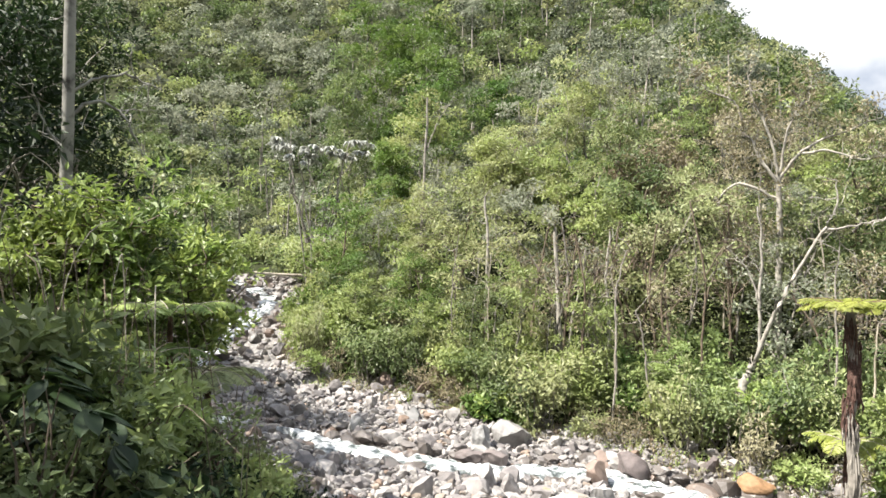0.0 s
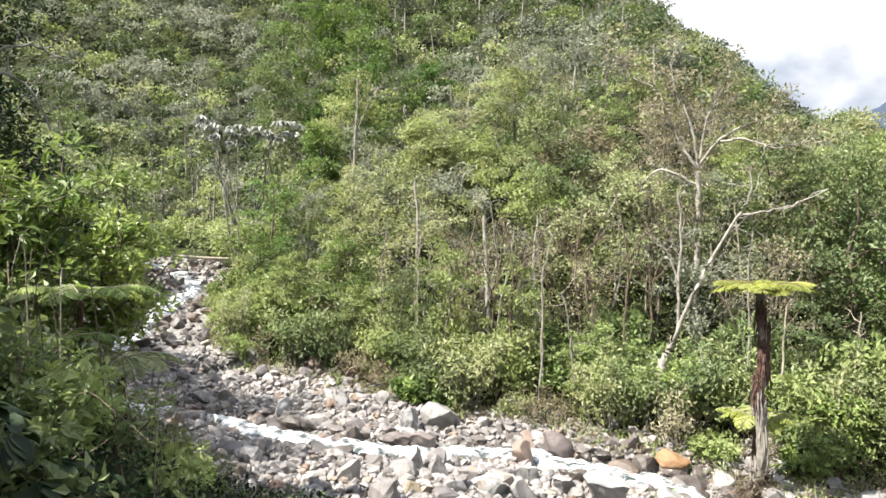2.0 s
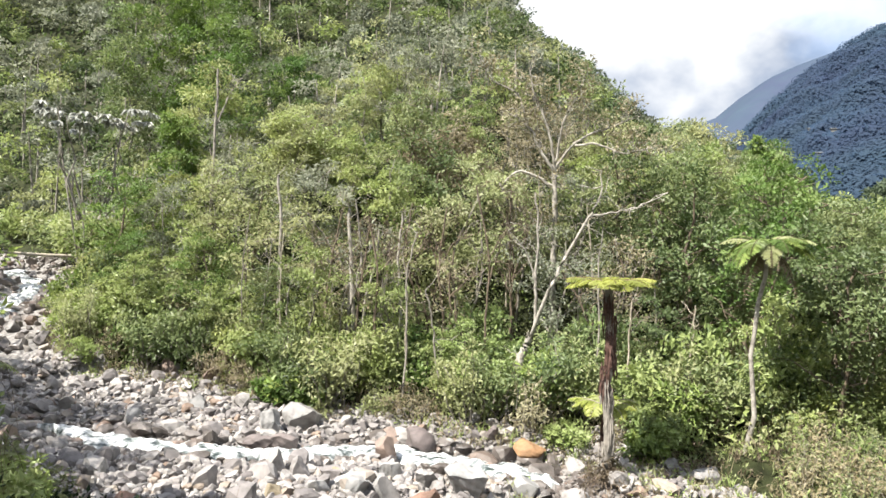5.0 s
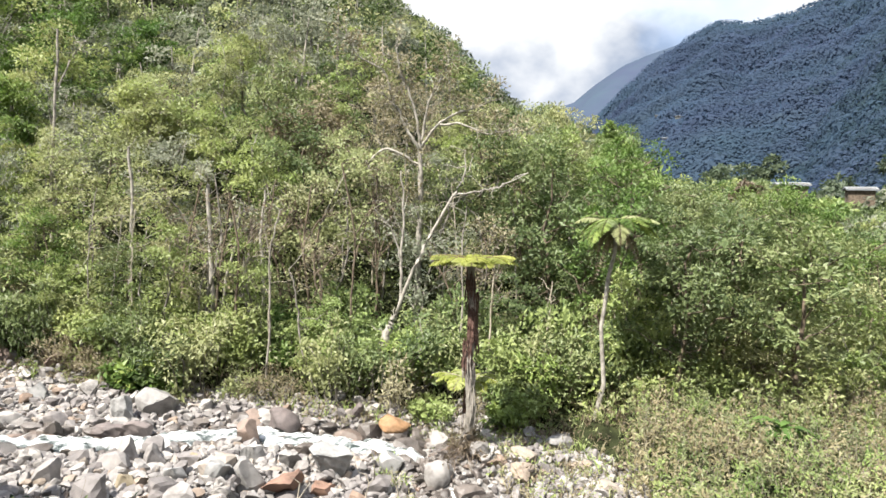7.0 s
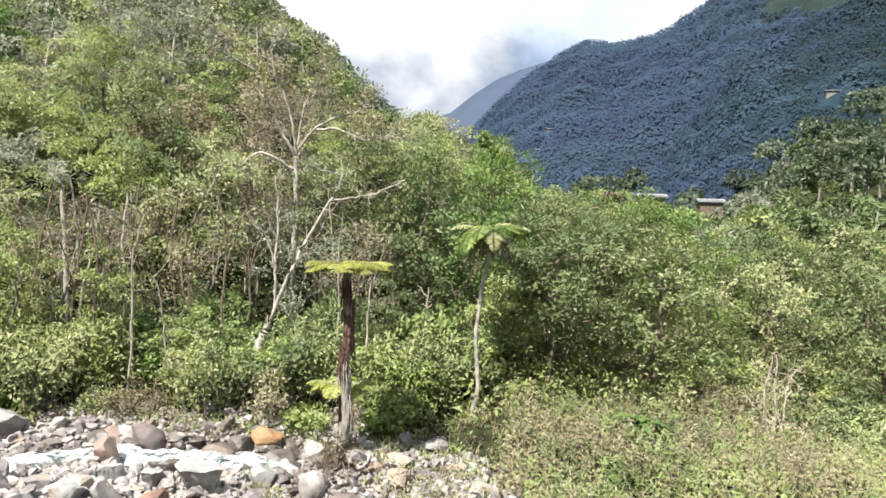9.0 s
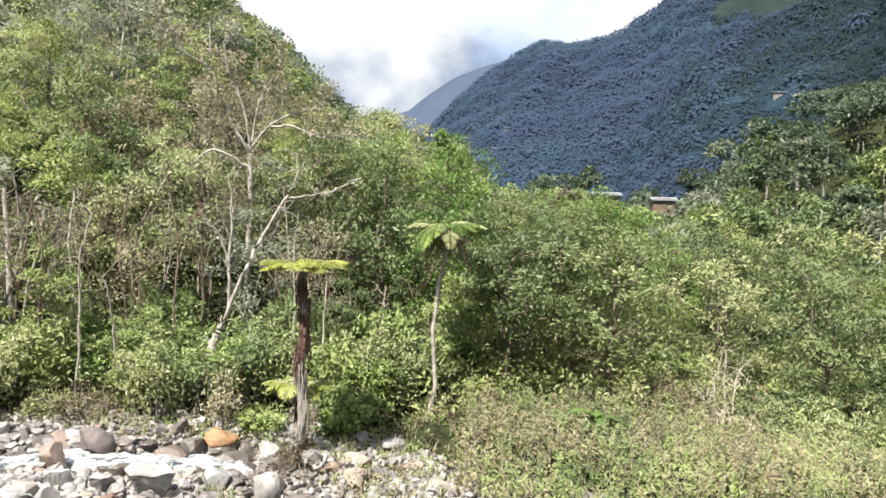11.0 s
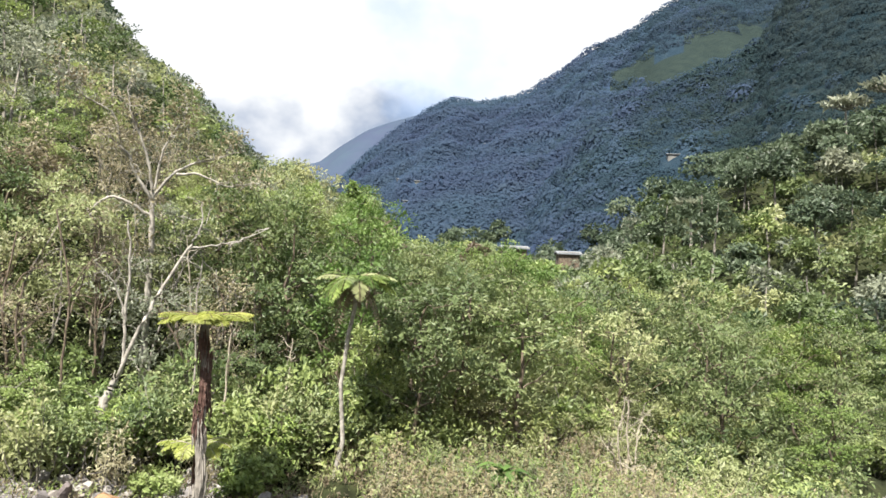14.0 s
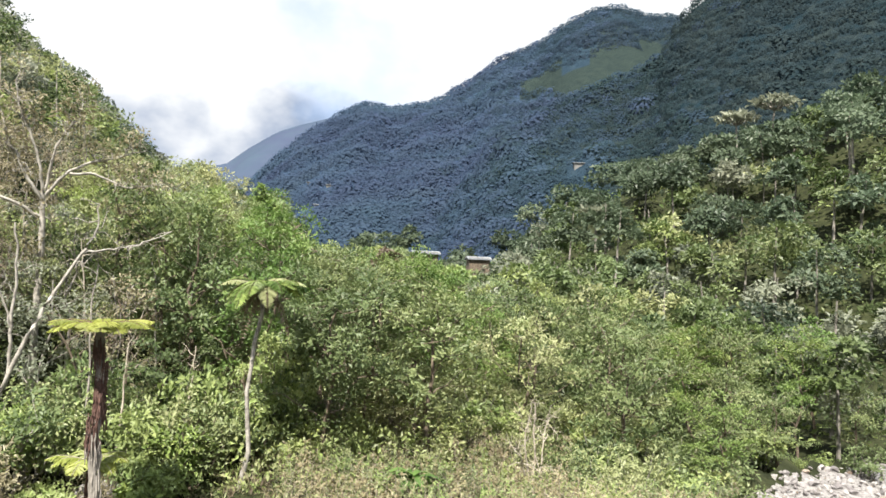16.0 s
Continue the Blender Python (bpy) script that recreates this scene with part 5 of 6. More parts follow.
        return d[0] < -gn[0] - 0.1

    pts = scatter(rng, 1100, -38, 4, 5.2, 14, 0.24, slope)
    zz = height(pts[:, 0], pts[:, 1])
    g = Geo()
    for (x, y), z in zip(pts, zz):
        H = rng.uniform(0.15, 0.55)
        k = int(rng.choice([0, 0, 1, 2, 3]))
        g.add(*clump(rng, (x, y, z + 0.5 * H), (0.24, 0.24, 0.5 * H), 17, 0.095, 0.45, 0.9, 0.15), slot=k, tint=rng.uniform(-0.5, 0.0))
        if k > 1:
            at = np.array([x, y, z])
            g.add(*tube(wander(rng, at, at + np.array([rng.normal() * 0.35, rng.normal() * 0.35, rng.uniform(0.1, 0.6)]), 4, 0.08), [0.008, 0.007, 0.005, 0.003], 3), slot=4)
    # the darkest leaves carry the bank's shade in their colour
    ob = part("ground_cover", g, [LEAF["shade_dark"], LEAF["dark"], LEAF["mid"], LEAF["shade_dark"], BARK["brown"]])
    tagged(ob, "low leaves and twigs covering the shaded near bank", "undergrowth", kind="stuff")
    for az, D, el, sp, n, seed, leaf, rise, label in ((-21.0, 10.0, -4.9, 0.95, 9, 91, "fresh", 0.25, "arching bright fern on the near bank"), (-18.2, 9.8, -9.3, 0.9, 8, 92, "olive", 0.1, "drooping pale fern above the stream"), (-22.6, 9.4, -8.0, 0.8, 8, 93, "fresh", 0.2, "small fern in the tangled undergrowth")):
        w = spot(az, D)
        low_fern(w, sp, n, seed, leaf, rise, label, max(EYE + D * math.tan(radians(el)) - w[2] - 0.1, 0.2))
    # brown vines and dead stems through the undergrowth
    g = Geo()
    for i in range(85):
        w = spot(rng.uniform(-34, -15), rng.uniform(6.5, 12.0))
        a, ln = rng.uniform(0, 6.28), rng.uniform(0.5, 1.6)
        h = rng.uniform(0.4, 1.8)
        q = curve([w + np.array([0, 0, -0.1]), w + np.array([math.cos(a) * ln * 0.3, math.sin(a) * ln * 0.3, h]), w + np.array([math.cos(a) * ln * 0.7, math.sin(a) * ln * 0.7, h * rng.uniform(0.7, 1.2)]), w + np.array([math.cos(a) * ln, math.sin(a) * ln, h * rng.uniform(0.3, 0.9)])], 4)
        g.add(*tube(q, np.linspace(rng.uniform(0.004, 0.010), 0.002, len(q)), 4), slot=0 if i % 6 else 1)
    ob = part("vines", g, [BARK["brown"], BARK["twig"]])
    tagged(ob, "brown vines and dead stems tangled in the undergrowth", "vines", kind="stuff")


near_bank()


# ---- the grassy flat ----
def dry_flat():
    rng = np.random.default_rng(95)

    def flat(x, y):
        d, z, gf, gn = along(x, y)
        az = math.degrees(math.atan2(x, y))
        return d[0] > gf[0] * 0.75 and az > 37 and (az > 43 or math.hypot(x, y) > 21)

    pts = scatter(rng, 3600, 38, 77, 9, 30, 0.19, flat)
    g = Geo()
    z = height(pts[:, 0], pts[:, 1])
    stand = lumps(pts[:, 0], pts[:, 1], 2.4, 0.6)
    for (x, y), zz, st in zip(pts, z, stand):
        H = rng.uniform(0.45, 1.05) * (1 + 0.2 * st)
        dry = rng.random() + 0.25 * st
        kinds = (0, 0, 4, 1) if dry > 0.42 else (1, 2, 3)
        tint = rng.uniform(-0.3, 0.2)
        for _ in range(3):
            # a thin stalk with small leaves up its length
            at = np.array([x + rng.normal() * 0.07, y + rng.normal() * 0.07, zz - 0.05])
            top = at + np.array([rng.normal() * 0.16, rng.normal() * 0.16, H * rng.uniform(0.7, 1.1)])
            st_ = wander(rng, at, top, 4, 0.05)
            g.add(*tube(st_, [0.006, 0.005, 0.004, 0.002], 3), slot=6)
            n = 16
            u = rng.uniform(0.2, 1.0, n)
            c = at + (top - at) * u[:, None] + rng.normal(size=(n, 3)) * 0.035
            d = rng.normal(size=(n, 3)) + np.array([0, 0, 0.35])
            g.add(*leaf_quads(c, d, np.array([-0.4, -0.3, 1.0]) + rng.normal(size=(n, 3)) * 0.4, rng.uniform(0.07, 0.16, n), rng.uniform(0.025, 0.055, n), 0.1, 0.3), slot=int(rng.choice(kinds)), tint=tint)
    ob = part("dry_weeds", g, [LEAF["straw"], LEAF["olive"], LEAF["lime"], LEAF["mid"], LEAF["dry"], LEAF["rust"], BARK["twig"]])
    tagged(ob, "tangled half-dry leafy weeds on the gravel flat", "weeds", kind="stuff")
    made = {}
    for x, y in scatter(rng, 190, 43, 95, 12.5, 32, 1.05, lambda x, y: flat(x, y) and (math.hypot(x, y) > 19.5 or x > 18) and (x < 4.2 * y or math.hypot(x, y) > 31)):
        k = [0, 2, 4, 3, 0, 2, 1][int(rng.integers(7))]
        # farther right, mostly dark leaves take the place of the overhang's shade
        if math.degrees(math.atan2(x, y)) > 71:
            k = [3, 0, 3][int(rng.integers(3))]
        v = int(rng.integers(2))
        leaf, H, spread, stems, lv, size, slim, label = SHRUBS[k]
        zz = float(height(x, y)[0]) - 0.05
        m = turn(x, y, zz, rng.uniform(0, 6.28), rng.uniform(0.6, 1.1) * (0.8 + 0.5 * float(smooth(16, 26, math.hypot(x, y)))), 0, rng.uniform(0.8, 1.2))
        if (k, v) not in made:
            wood, crown = shrub_geo(np.random.default_rng(500 + 10 * k + v), H, spread, stems, lv, size, slim)
            made[k, v] = plant("shrub", wood, crown, "grey", leaf, label.replace("riverside ", "") + " among dry grass", "shrub", "shrubs of the flat", (x, y, zz))
        else:
            copy_thing(made[k, v], Matrix.Identity(4)).matrix_basis = m


dry_flat()


def hollow_shrubs():
    """Dark bushes that overhang the hollow in the bank."""
    for i, (az, D, H, sp, leaf) in enumerate(((36.6, 19.6, 2.2, 0.9, "dark"), (38.2, 20.2, 2.6, 1.0, "dark"), (35.2, 19.2, 1.7, 0.8, "fresh"), (34.0, 18.6, 1.2, 0.7, "lime"), (32.6, 18.9, 1.8, 0.8, "mid"), (41.6, 20.4, 2.3, 0.9, "dark"), (43.4, 20.0, 1.8, 0.8, "mid"))):
        wood, crown = shrub_geo(np.random.default_rng(640 + i), H, sp, 13, 34, 0.13, 0.5)
        plant("shrub", wood, crown, "brown", leaf, "leafy shrub overhanging a dark hollow in the bank", "shrub", "shrubs along the river", spot(az, D, -0.1))


hollow_shrubs()


def rosette(where, H, n, ln, leaf, seed, label):
    """A low plant of broad arching leaves, each a folded blade with a midrib."""
    rng = np.random.default_rng(seed)
    e = new("broadleaf_herb")
    e.location = where
    part("stem", Geo().add(*tube(wander(rng, (0, 0, -0.1), (0, 0, H * 0.7), 4, 0.03), [0.03, 0.026, 0.022, 0.015], 5)), [BARK["brown"]], e, smooth=True)
    for i in range(n):
        a = i * 2.4 + rng.normal() * 0.2
        way = np.array([math.cos(a), math.sin(a), rng.uniform(0.1, 0.9)])
        m = 6
        u = np.linspace(0, 1, m)
        side = unit(np.cross(way, [0, 0, 1.0]))
        size = ln * rng.uniform(0.75, 1.15)
        mid = np.array([0, 0, H * rng.uniform(0.45, 0.75)]) + way * size * u[:, None] + np.array([0, 0, -0.9]) * size * u[:, None] ** 2
        wide = size * 0.17 * np.sin(np.pi * np.clip(0.06 + 0.94 * u, 0, 1)) ** 0.8
        v = np.concatenate([mid - side * wide[:, None] + np.array([0, 0, 0.03]), mid, mid + side * wide[:, None] + np.array([0, 0, 0.03])])
        q = np.arange(m - 1)
        f = np.concatenate([np.stack([q, q + 1, q + m + 1, q + m], 1), np.stack([q + m, q + m + 1, q + 2 * m + 1, q + 2 * m], 1)])
        part("leaf", Geo().add(v, f), [LEAF[leaf]], e, smooth=True)
    return tagged(e, label, "herb", "herbs of the flat")


rosette(spot(53.3, 17.6), 0.95, 15, 0.75, "vivid", 901, "dark green broad-leaved herb among dry weeds")


def filler_shrubs():
    """Broad-leaved bushes at the gravel's edge and under the pale boles."""
    rows = ((3.4, 21.2, 1.1, 0.6, "vivid", 0.22), (4.6, 21.0, 1.2, 0.6, "fresh", 0.22), (5.8, 20.8, 1.0, 0.6, "vivid", 0.22), (33.2, 18.2, 0.8, 0.6, "fresh", 0.2),
            (7.4, 22.4, 2.2, 1.0, "mid", 0.14), (8.8, 22.0, 2.0, 1.0, "lime", 0.15), (10.2, 21.8, 2.1, 1.0, "mid", 0.14), (11.4, 21.6, 2.3, 1.0, "lime", 0.14), (12.6, 21.8, 2.0, 0.9, "mid", 0.14),
            (21.6, 20.0, 1.5, 0.8, "mid", 0.14), (25.5, 20.2, 1.7, 0.9, "fresh", 0.14), (27.6, 20.0, 1.8, 0.9, "mid", 0.15), (26.8, 18.9, 0.9, 0.6, "lime", 0.13),
            (43.6, 20.8, 1.9, 0.9, "mid", 0.15), (45.2, 20.4, 1.6, 0.8, "fresh", 0.15), (46.8, 21.2, 2.0, 0.9, "mid", 0.15), (48.6, 20.8, 1.8, 0.9, "mid", 0.15), (50.4, 21.4, 1.9, 0.9, "olive", 0.14))
    for i, (az, D, H, sp, leaf, size) in enumerate(rows):
        wood, crown = shrub_geo(np.random.default_rng(680 + i), H, sp, 13, 20 if size > 0.18 else 32, size, 0.45)
        plant("shrub", wood, crown, "grey", leaf, "broad-leaved green bush at the gravel edge" if size > 0.18 else "leafy green bush under the bank trees", "shrub", "shrubs along the river", spot(az, D, -0.1))


filler_shrubs()


def hanging_vines(where, wide, tall, n, seed):
    rng = np.random.default_rng(seed)
    g = Geo()
    for i in range(n):
        at = np.array([rng.normal() * wide * 0.4, rng.normal() * 0.15, tall * rng.uniform(0.7, 1.0)])
        end = at + np.array([rng.normal() * 0.1, rng.normal() * 0.08, -tall * rng.uniform(0.4, 0.75)])
        p = wander(rng, at, end, 5, 0.03)
        g.add(*tube(p, [0.007, 0.008, 0.007, 0.005, 0.003], 3))
        g.add(*clump(rng, p[2], (0.06, 0.06, tall * 0.2), 8, 0.1, 0.3, 0.3, 0.1), slot=1)
    ob = part("hanging_vines", g, [BARK["grey"], LEAF["rust"]])
    ob.location = where
    return tagged(ob, "brown withered vines hanging from a tree", "vines", "hanging vines")


hanging_vines(spot(46.6, 20.6), 0.9, 2.2, 60, 911)
hanging_vines(spot(44.0, 20.9), 0.6, 2.0, 34, 912)
hanging_vines(spot(6.8, 21.6), 0.6, 1.3, 26, 913)


def dry_bank():
    """Withered bushes over the earth bank."""
    for i, (az, D) in enumerate(((0.3, 22.6), (1.4, 22.2), (2.4, 21.9), (-0.8, 23.0), (1.0, 22.9), (-8.2, 25.4))):
        wood, crown = shrub_geo(np.random.default_rng(660 + i), 1.15, 0.7, 15, 24, 0.085, 0.3)
        plant("shrub", wood, crown, "twig", "dry", "withered tan bush on the earth bank", "shrub", "shrubs along the river", spot(az, D, -0.05))


dry_bank()


def undergrowth():
    """Seedlings and low herbs that cover the floor of the wood."""
    rng = np.random.default_rng(97)

    def floor(x, y):
        d, z, gf, gn = along(x, y)
        return d[0] > gf[0] + 0.8

    pts = scatter(rng, 2400, -16, 56, 18, 36, 0.5, floor)
    z = height(pts[:, 0], pts[:, 1])
    stand = lumps(pts[:, 0], pts[:, 1], 2.2, 1.1)
    g = Geo()
    for (x, y), zz, st in zip(pts, z, stand):
        H = rng.uniform(0.4, 1.3) * (1.3 + 0.7 * st)
        slot, tint = int(rng.choice([0, 1, 1, 2, 3])), rng.uniform(-0.35, 0.2)
        for h in np.arange(0.45, max(H, 0.5), 0.55):
            g.add(*clump(rng, (x + rng.normal() * 0.12, y + rng.normal() * 0.12, zz + h), (0.42, 0.42, 0.34), 17, 0.15, 0.5, 0.9, 0.3), slot=slot, tint=tint)
    ob = part("undergrowth", g, [LEAF["dark"], LEAF["mid"], LEAF["olive"], LEAF["lime"]])
    tagged(ob, "low leafy undergrowth on the floor of the wood", "undergrowth", kind="stuff")


undergrowth()


# ---- trees that stand out on the slope ----
def marked_trees():
    rng = np.random.default_rng(131)
    rows = [
        # azimuth, distance, top's elevation, spread, leaf, label
        (-2.6, 52, 19.6, 2.7, "vivid", "large vivid green tree on the slope"), (-0.2, 50, 16.6, 2.2, "vivid", "vivid green tree on the slope"), (-4.6, 54, 19.0, 2.2, "vivid", "vivid dark green tree on the slope"),
        (-6.0, 56, 20.4, 2.6, "vivid", "dark vivid green tree on the slope"), (-1.4, 56, 21.5, 2.8, "vivid", "dark vivid green tree on the slope"), (-7.4, 50, 15.8, 2.2, "dark", "dark shaded tree on the slope"),
        (-4.2, 42, 9.2, 1.6, "vivid", "vivid green small tree above the bank"), (4.4, 55, 13.4, 2.0, "vivid", "vivid green bushy tree on the slope"), (-1.6, 44, 12.6, 2.3, "mid", "spreading green tree on the slope"),
        (40.2, 37, 7.3, 1.0, "lime", "bright lime-green tree above the wood"), (50.5, 35, 2.9, 0.9, "rust", "rust-brown withered tree in the valley wood"), (5.2, 33, 8.4, 2.1, "mid", "broad mid-green tree on the lower slope"),
        (36.0, 42, 8.3, 2.2, "olive", "olive spreading tree on the spur"), (16.5, 34, 7.0, 2.2, "dry", "brownish dry-leaved tree on the lower slope"), (45.5, 28, 0.2, 2.3, "dark", "dark round-crowned tree behind the flat"), (48.2, 27, -0.6, 2.0, "dark", "dark round-crowned tree behind the flat"),
    ]
    for az, D, el, spread, leaf, label in rows:
        w = spot(az, D)
        H = EYE + D * math.tan(radians(el)) - w[2]
        wood, crown = grow(rng, H, 0.09, 0.3, spread, 13, 5, 70, 0.12 + 0.002 * D, 0.5)
        plant("tree", wood, crown, "grey", leaf, label, "tree", "trees of the slope", w)
    for az, el, D, R in ((76.6, 13.3, 112, 2.6), (79.2, 14.3, 112, 2.9), (66.4, 6.3, 92, 1.5)):
        # pale flat-topped crowns
        w = spot(az, D)
        H = max(EYE + D * math.tan(radians(el)) - w[2], 5)
        wood, crown = Geo(), Geo()
        t = wander(rng, (0, 0, -0.5), (0, 0, H * 0.8), 5, 0.02)
        wood.add(*tube(t, np.linspace(0.22, 0.12, 5), 6))
        for i in range(16):
            a, q = i * 2.4, R * math.sqrt((i + 0.5) / 16)
            c = np.array([math.cos(a) * q, math.sin(a) * q, H * (0.97 - 0.09 * (q / R) ** 2)])
            wood.add(*tube(wander(rng, t[-1], c, 4, 0.05), [0.1, 0.08, 0.06, 0.03], 4))
            crown.add(*clump(rng, c, (R * 0.3, R * 0.3, 0.35), 26, 0.75, 0.5, 1.2))
        plant("tree", wood, crown, "pale", "grey", "flat-topped tree with a pale silvery crown", "tree", "trees of the slope", w)


marked_trees()


def bend_shrubs():
    for i, (az, D) in enumerate(((-17.5, 60), (-15, 62), (-12.5, 60), (-10.5, 56), (-18.5, 54), (-14, 68), (-19.5, 66), (-11.0, 47), (-9.8, 46), (-12.2, 52), (-10.5, 52))):
        wood, crown = shrub_geo(np.random.default_rng(600 + i), 3.2, 1.9, 14, 30, 0.3, 0.5)
        plant("shrub", wood, crown, "grey", ("dark", "mid", "olive")[i % 3], "leafy shrub at the bend of the upper stream", "shrub", "shrubs of the upper stream", spot(az, D, -0.1))


bend_shrubs()


# ---- far houses ----
def house(where, az, w, h, roof_mat, wall_mat, wall_label):
    e = new("house")
    e.location = where
    e.rotation_euler = (0, 0, radians(-az + 12))
    L = w * 0.7
    wall = Geo()
    x, y = w / 2, L / 2
    wall.add([(-x, -y, -3), (x, -y, -3), (x, y, -3), (-x, y, -3), (-x, -y, h), (x, -y, h), (x, y, h), (-x, y, h)], [(0, 1, 5, 4), (1, 2, 6, 5), (2, 3, 7, 6), (3, 0, 4, 7)])
    part("wall", wall, [wall_mat], e, wall_label)
    roof = Geo()
    o, up = 0.1 * w, w * 0.06
    roof.add([(-x - o, -y - o, h - 0.1), (x + o, -y - o, h - 0.1), (x + o, 0, h + up), (-x - o, 0, h + up), (x + o, y + o, h - 0.1), (-x - o, y + o, h - 0.1),
              (-x - o, -y - o, h - 0.25), (x + o, -y - o, h - 0.25), (x + o, 0, h + up - 0.15), (-x - o, 0, h + up - 0.15), (x + o, y + o, h - 0.25), (-x - o, y + o, h - 0.25)],
             [(0, 1, 2, 3), (3, 2, 4, 5), (7, 6, 9, 8), (8, 9, 11, 10), (0, 6, 7, 1), (4, 10, 11, 5), (1, 7, 8, 2), (2, 8, 10, 4), (0, 3, 9, 6), (3, 5, 11, 9)])
    part("roof", roof, [roof_mat], e, "pale sheet-metal roof")
    for sx in (-0.25, 0.25):
        q = 0.1 * w
        win = Geo().add([(sx * w - q, -y - 0.03, 0.2 * h), (sx * w + q, -y - 0.03, 0.2 * h), (sx * w + q, -y - 0.03, 0.7 * h), (sx * w - q, -y - 0.03, 0.7 * h)], [(0, 1, 2, 3)])
        part("window", win, [BARK["brown"]], e)
    tagged(e, "small far house with a pale metal roof among trees", "house", "houses on the hillside")


for k, (az, el) in enumerate(HOUSES):
    p = facing(az, el, 190 if az > 60 else 330, 555)
    house((p[0], p[1], p[2] - 0.2), az, (6, 3.5, 3.5, 4.5, 3.4, 3.5)[k], 0.55, ROOFING, PLASTER, "pale plastered wall")
for az, D, el, w in ((52.9, 78, 2.7, 2.6), (57.2, 76, 2.4, 2.2)):
    p = spot(az, D)
    house((p[0], p[1], EYE + D * math.tan(radians(el)) - 1.0), az, w, 0.7, ROOFING, BARK["brown"], "weathered plank wall")


# ---- weeds on the gravel ----
def weeds():
    rng = np.random.default_rng(141)

    def by_fern(x, y):
        d, z, gf, gn = along(x, y)
        near = math.hypot(x - 9.8, y - 13.4)
        return abs(d[0]) > 0.9 and (near < 4.0 or (d[0] > gf[0] - 0.6 and d[0] < gf[0] + 1.2)) and rng.random() < (0.5 if near < 4.0 else 0.7)

    pts = scatter(rng, 1000, -20, 48, 12, 30, 0.19, by_fern)
    g = Geo()
    z = height(pts[:, 0], pts[:, 1])
    for (x, y), zz in zip(pts, z):
        H = rng.uniform(0.15, 0.5)
        n = 9
        c = np.array([x, y, zz - 0.03]) + rng.normal(size=(n, 3)) * np.array([0.06, 0.06, 0.0])
        g.add(*leaf_quads(c, np.array([0, 0, 1.0]) + rng.normal(size=(n, 3)) * 0.45, rng.normal(size=(n, 3)), H * rng.uniform(0.6, 1.2, n), 0.03, 0.1, 0.3), slot=int(rng.integers(4)))
        g.add(*clump(rng, (x, y, zz + H * 0.5), (0.14, 0.14, 0.12), 10, 0.09, 0.45, 0.7, 0.1), slot=int(rng.integers(4)))
    ob = part("weeds", g, [LEAF["dry"], LEAF["olive"], LEAF["lime"], LEAF["rust"]])
    tagged(ob, "dry and green weeds along the gravel edge", "weeds", kind="stuff")
    # two dead stems that stick out of the gravel
    for az, D, H, lean in ((21.5, 13.6, 1.0, 0.25), (17.2, 13.4, 0.9, -0.3), (24.5, 13.5, 0.9, -0.1)):
        p = wander(rng, (0, 0, -0.1), (lean, 0, H), 6, 0.05)
        gg = Geo().add(*tube(p, np.linspace(0.022, 0.008, 6), 5))
        gg.add(*tube(wander(rng, p[3], p[3] + np.array([-lean, 0.1, 0.35]), 4, 0.08), [0.012, 0.01, 0.008, 0.004], 4))
        ob = part("dead_stem", gg, [BARK["twig"]], smooth=True)
        ob.location = spot(az, D)
        tagged(ob, "thin dead forked stem standing in the gravel", "dead stem", "dead stems in the gravel")


weeds()


# ---- stones ----
def ico(sub):
    bm = bmesh.new()
    bmesh.ops.create_icosphere(bm, subdivisions=sub, radius=1.0)
    v = np.array([q.co[:] for q in bm.verts])
    f = np.array([[q.index for q in p.verts] for p in bm.faces])
    bm.free()
    return v, f


def stone_shape(rng, base, cuts=11, worn=0.97, least=0.36, most=0.62):
    """A water-worn angular stone: a ball cut by a few planes, with relief at three sizes."""
    v = base.copy()
    v *= np.array([1.0, rng.uniform(0.65, 0.95), rng.uniform(0.42, 0.68)])
    for _ in range(cuts):
        n = unit(rng.normal(size=3))
        o = rng.uniform(least, most)
        v -= np.maximum(v @ n - o, 0)[:, None] * n * worn
    for f, a in ((2.2, 0.035), (5.0, 0.02), (11.0, 0.012)):
        v += a * np.sin(v @ rng.normal(size=(3, 3)) * f + rng.uniform(0, 6, 3))
    return v


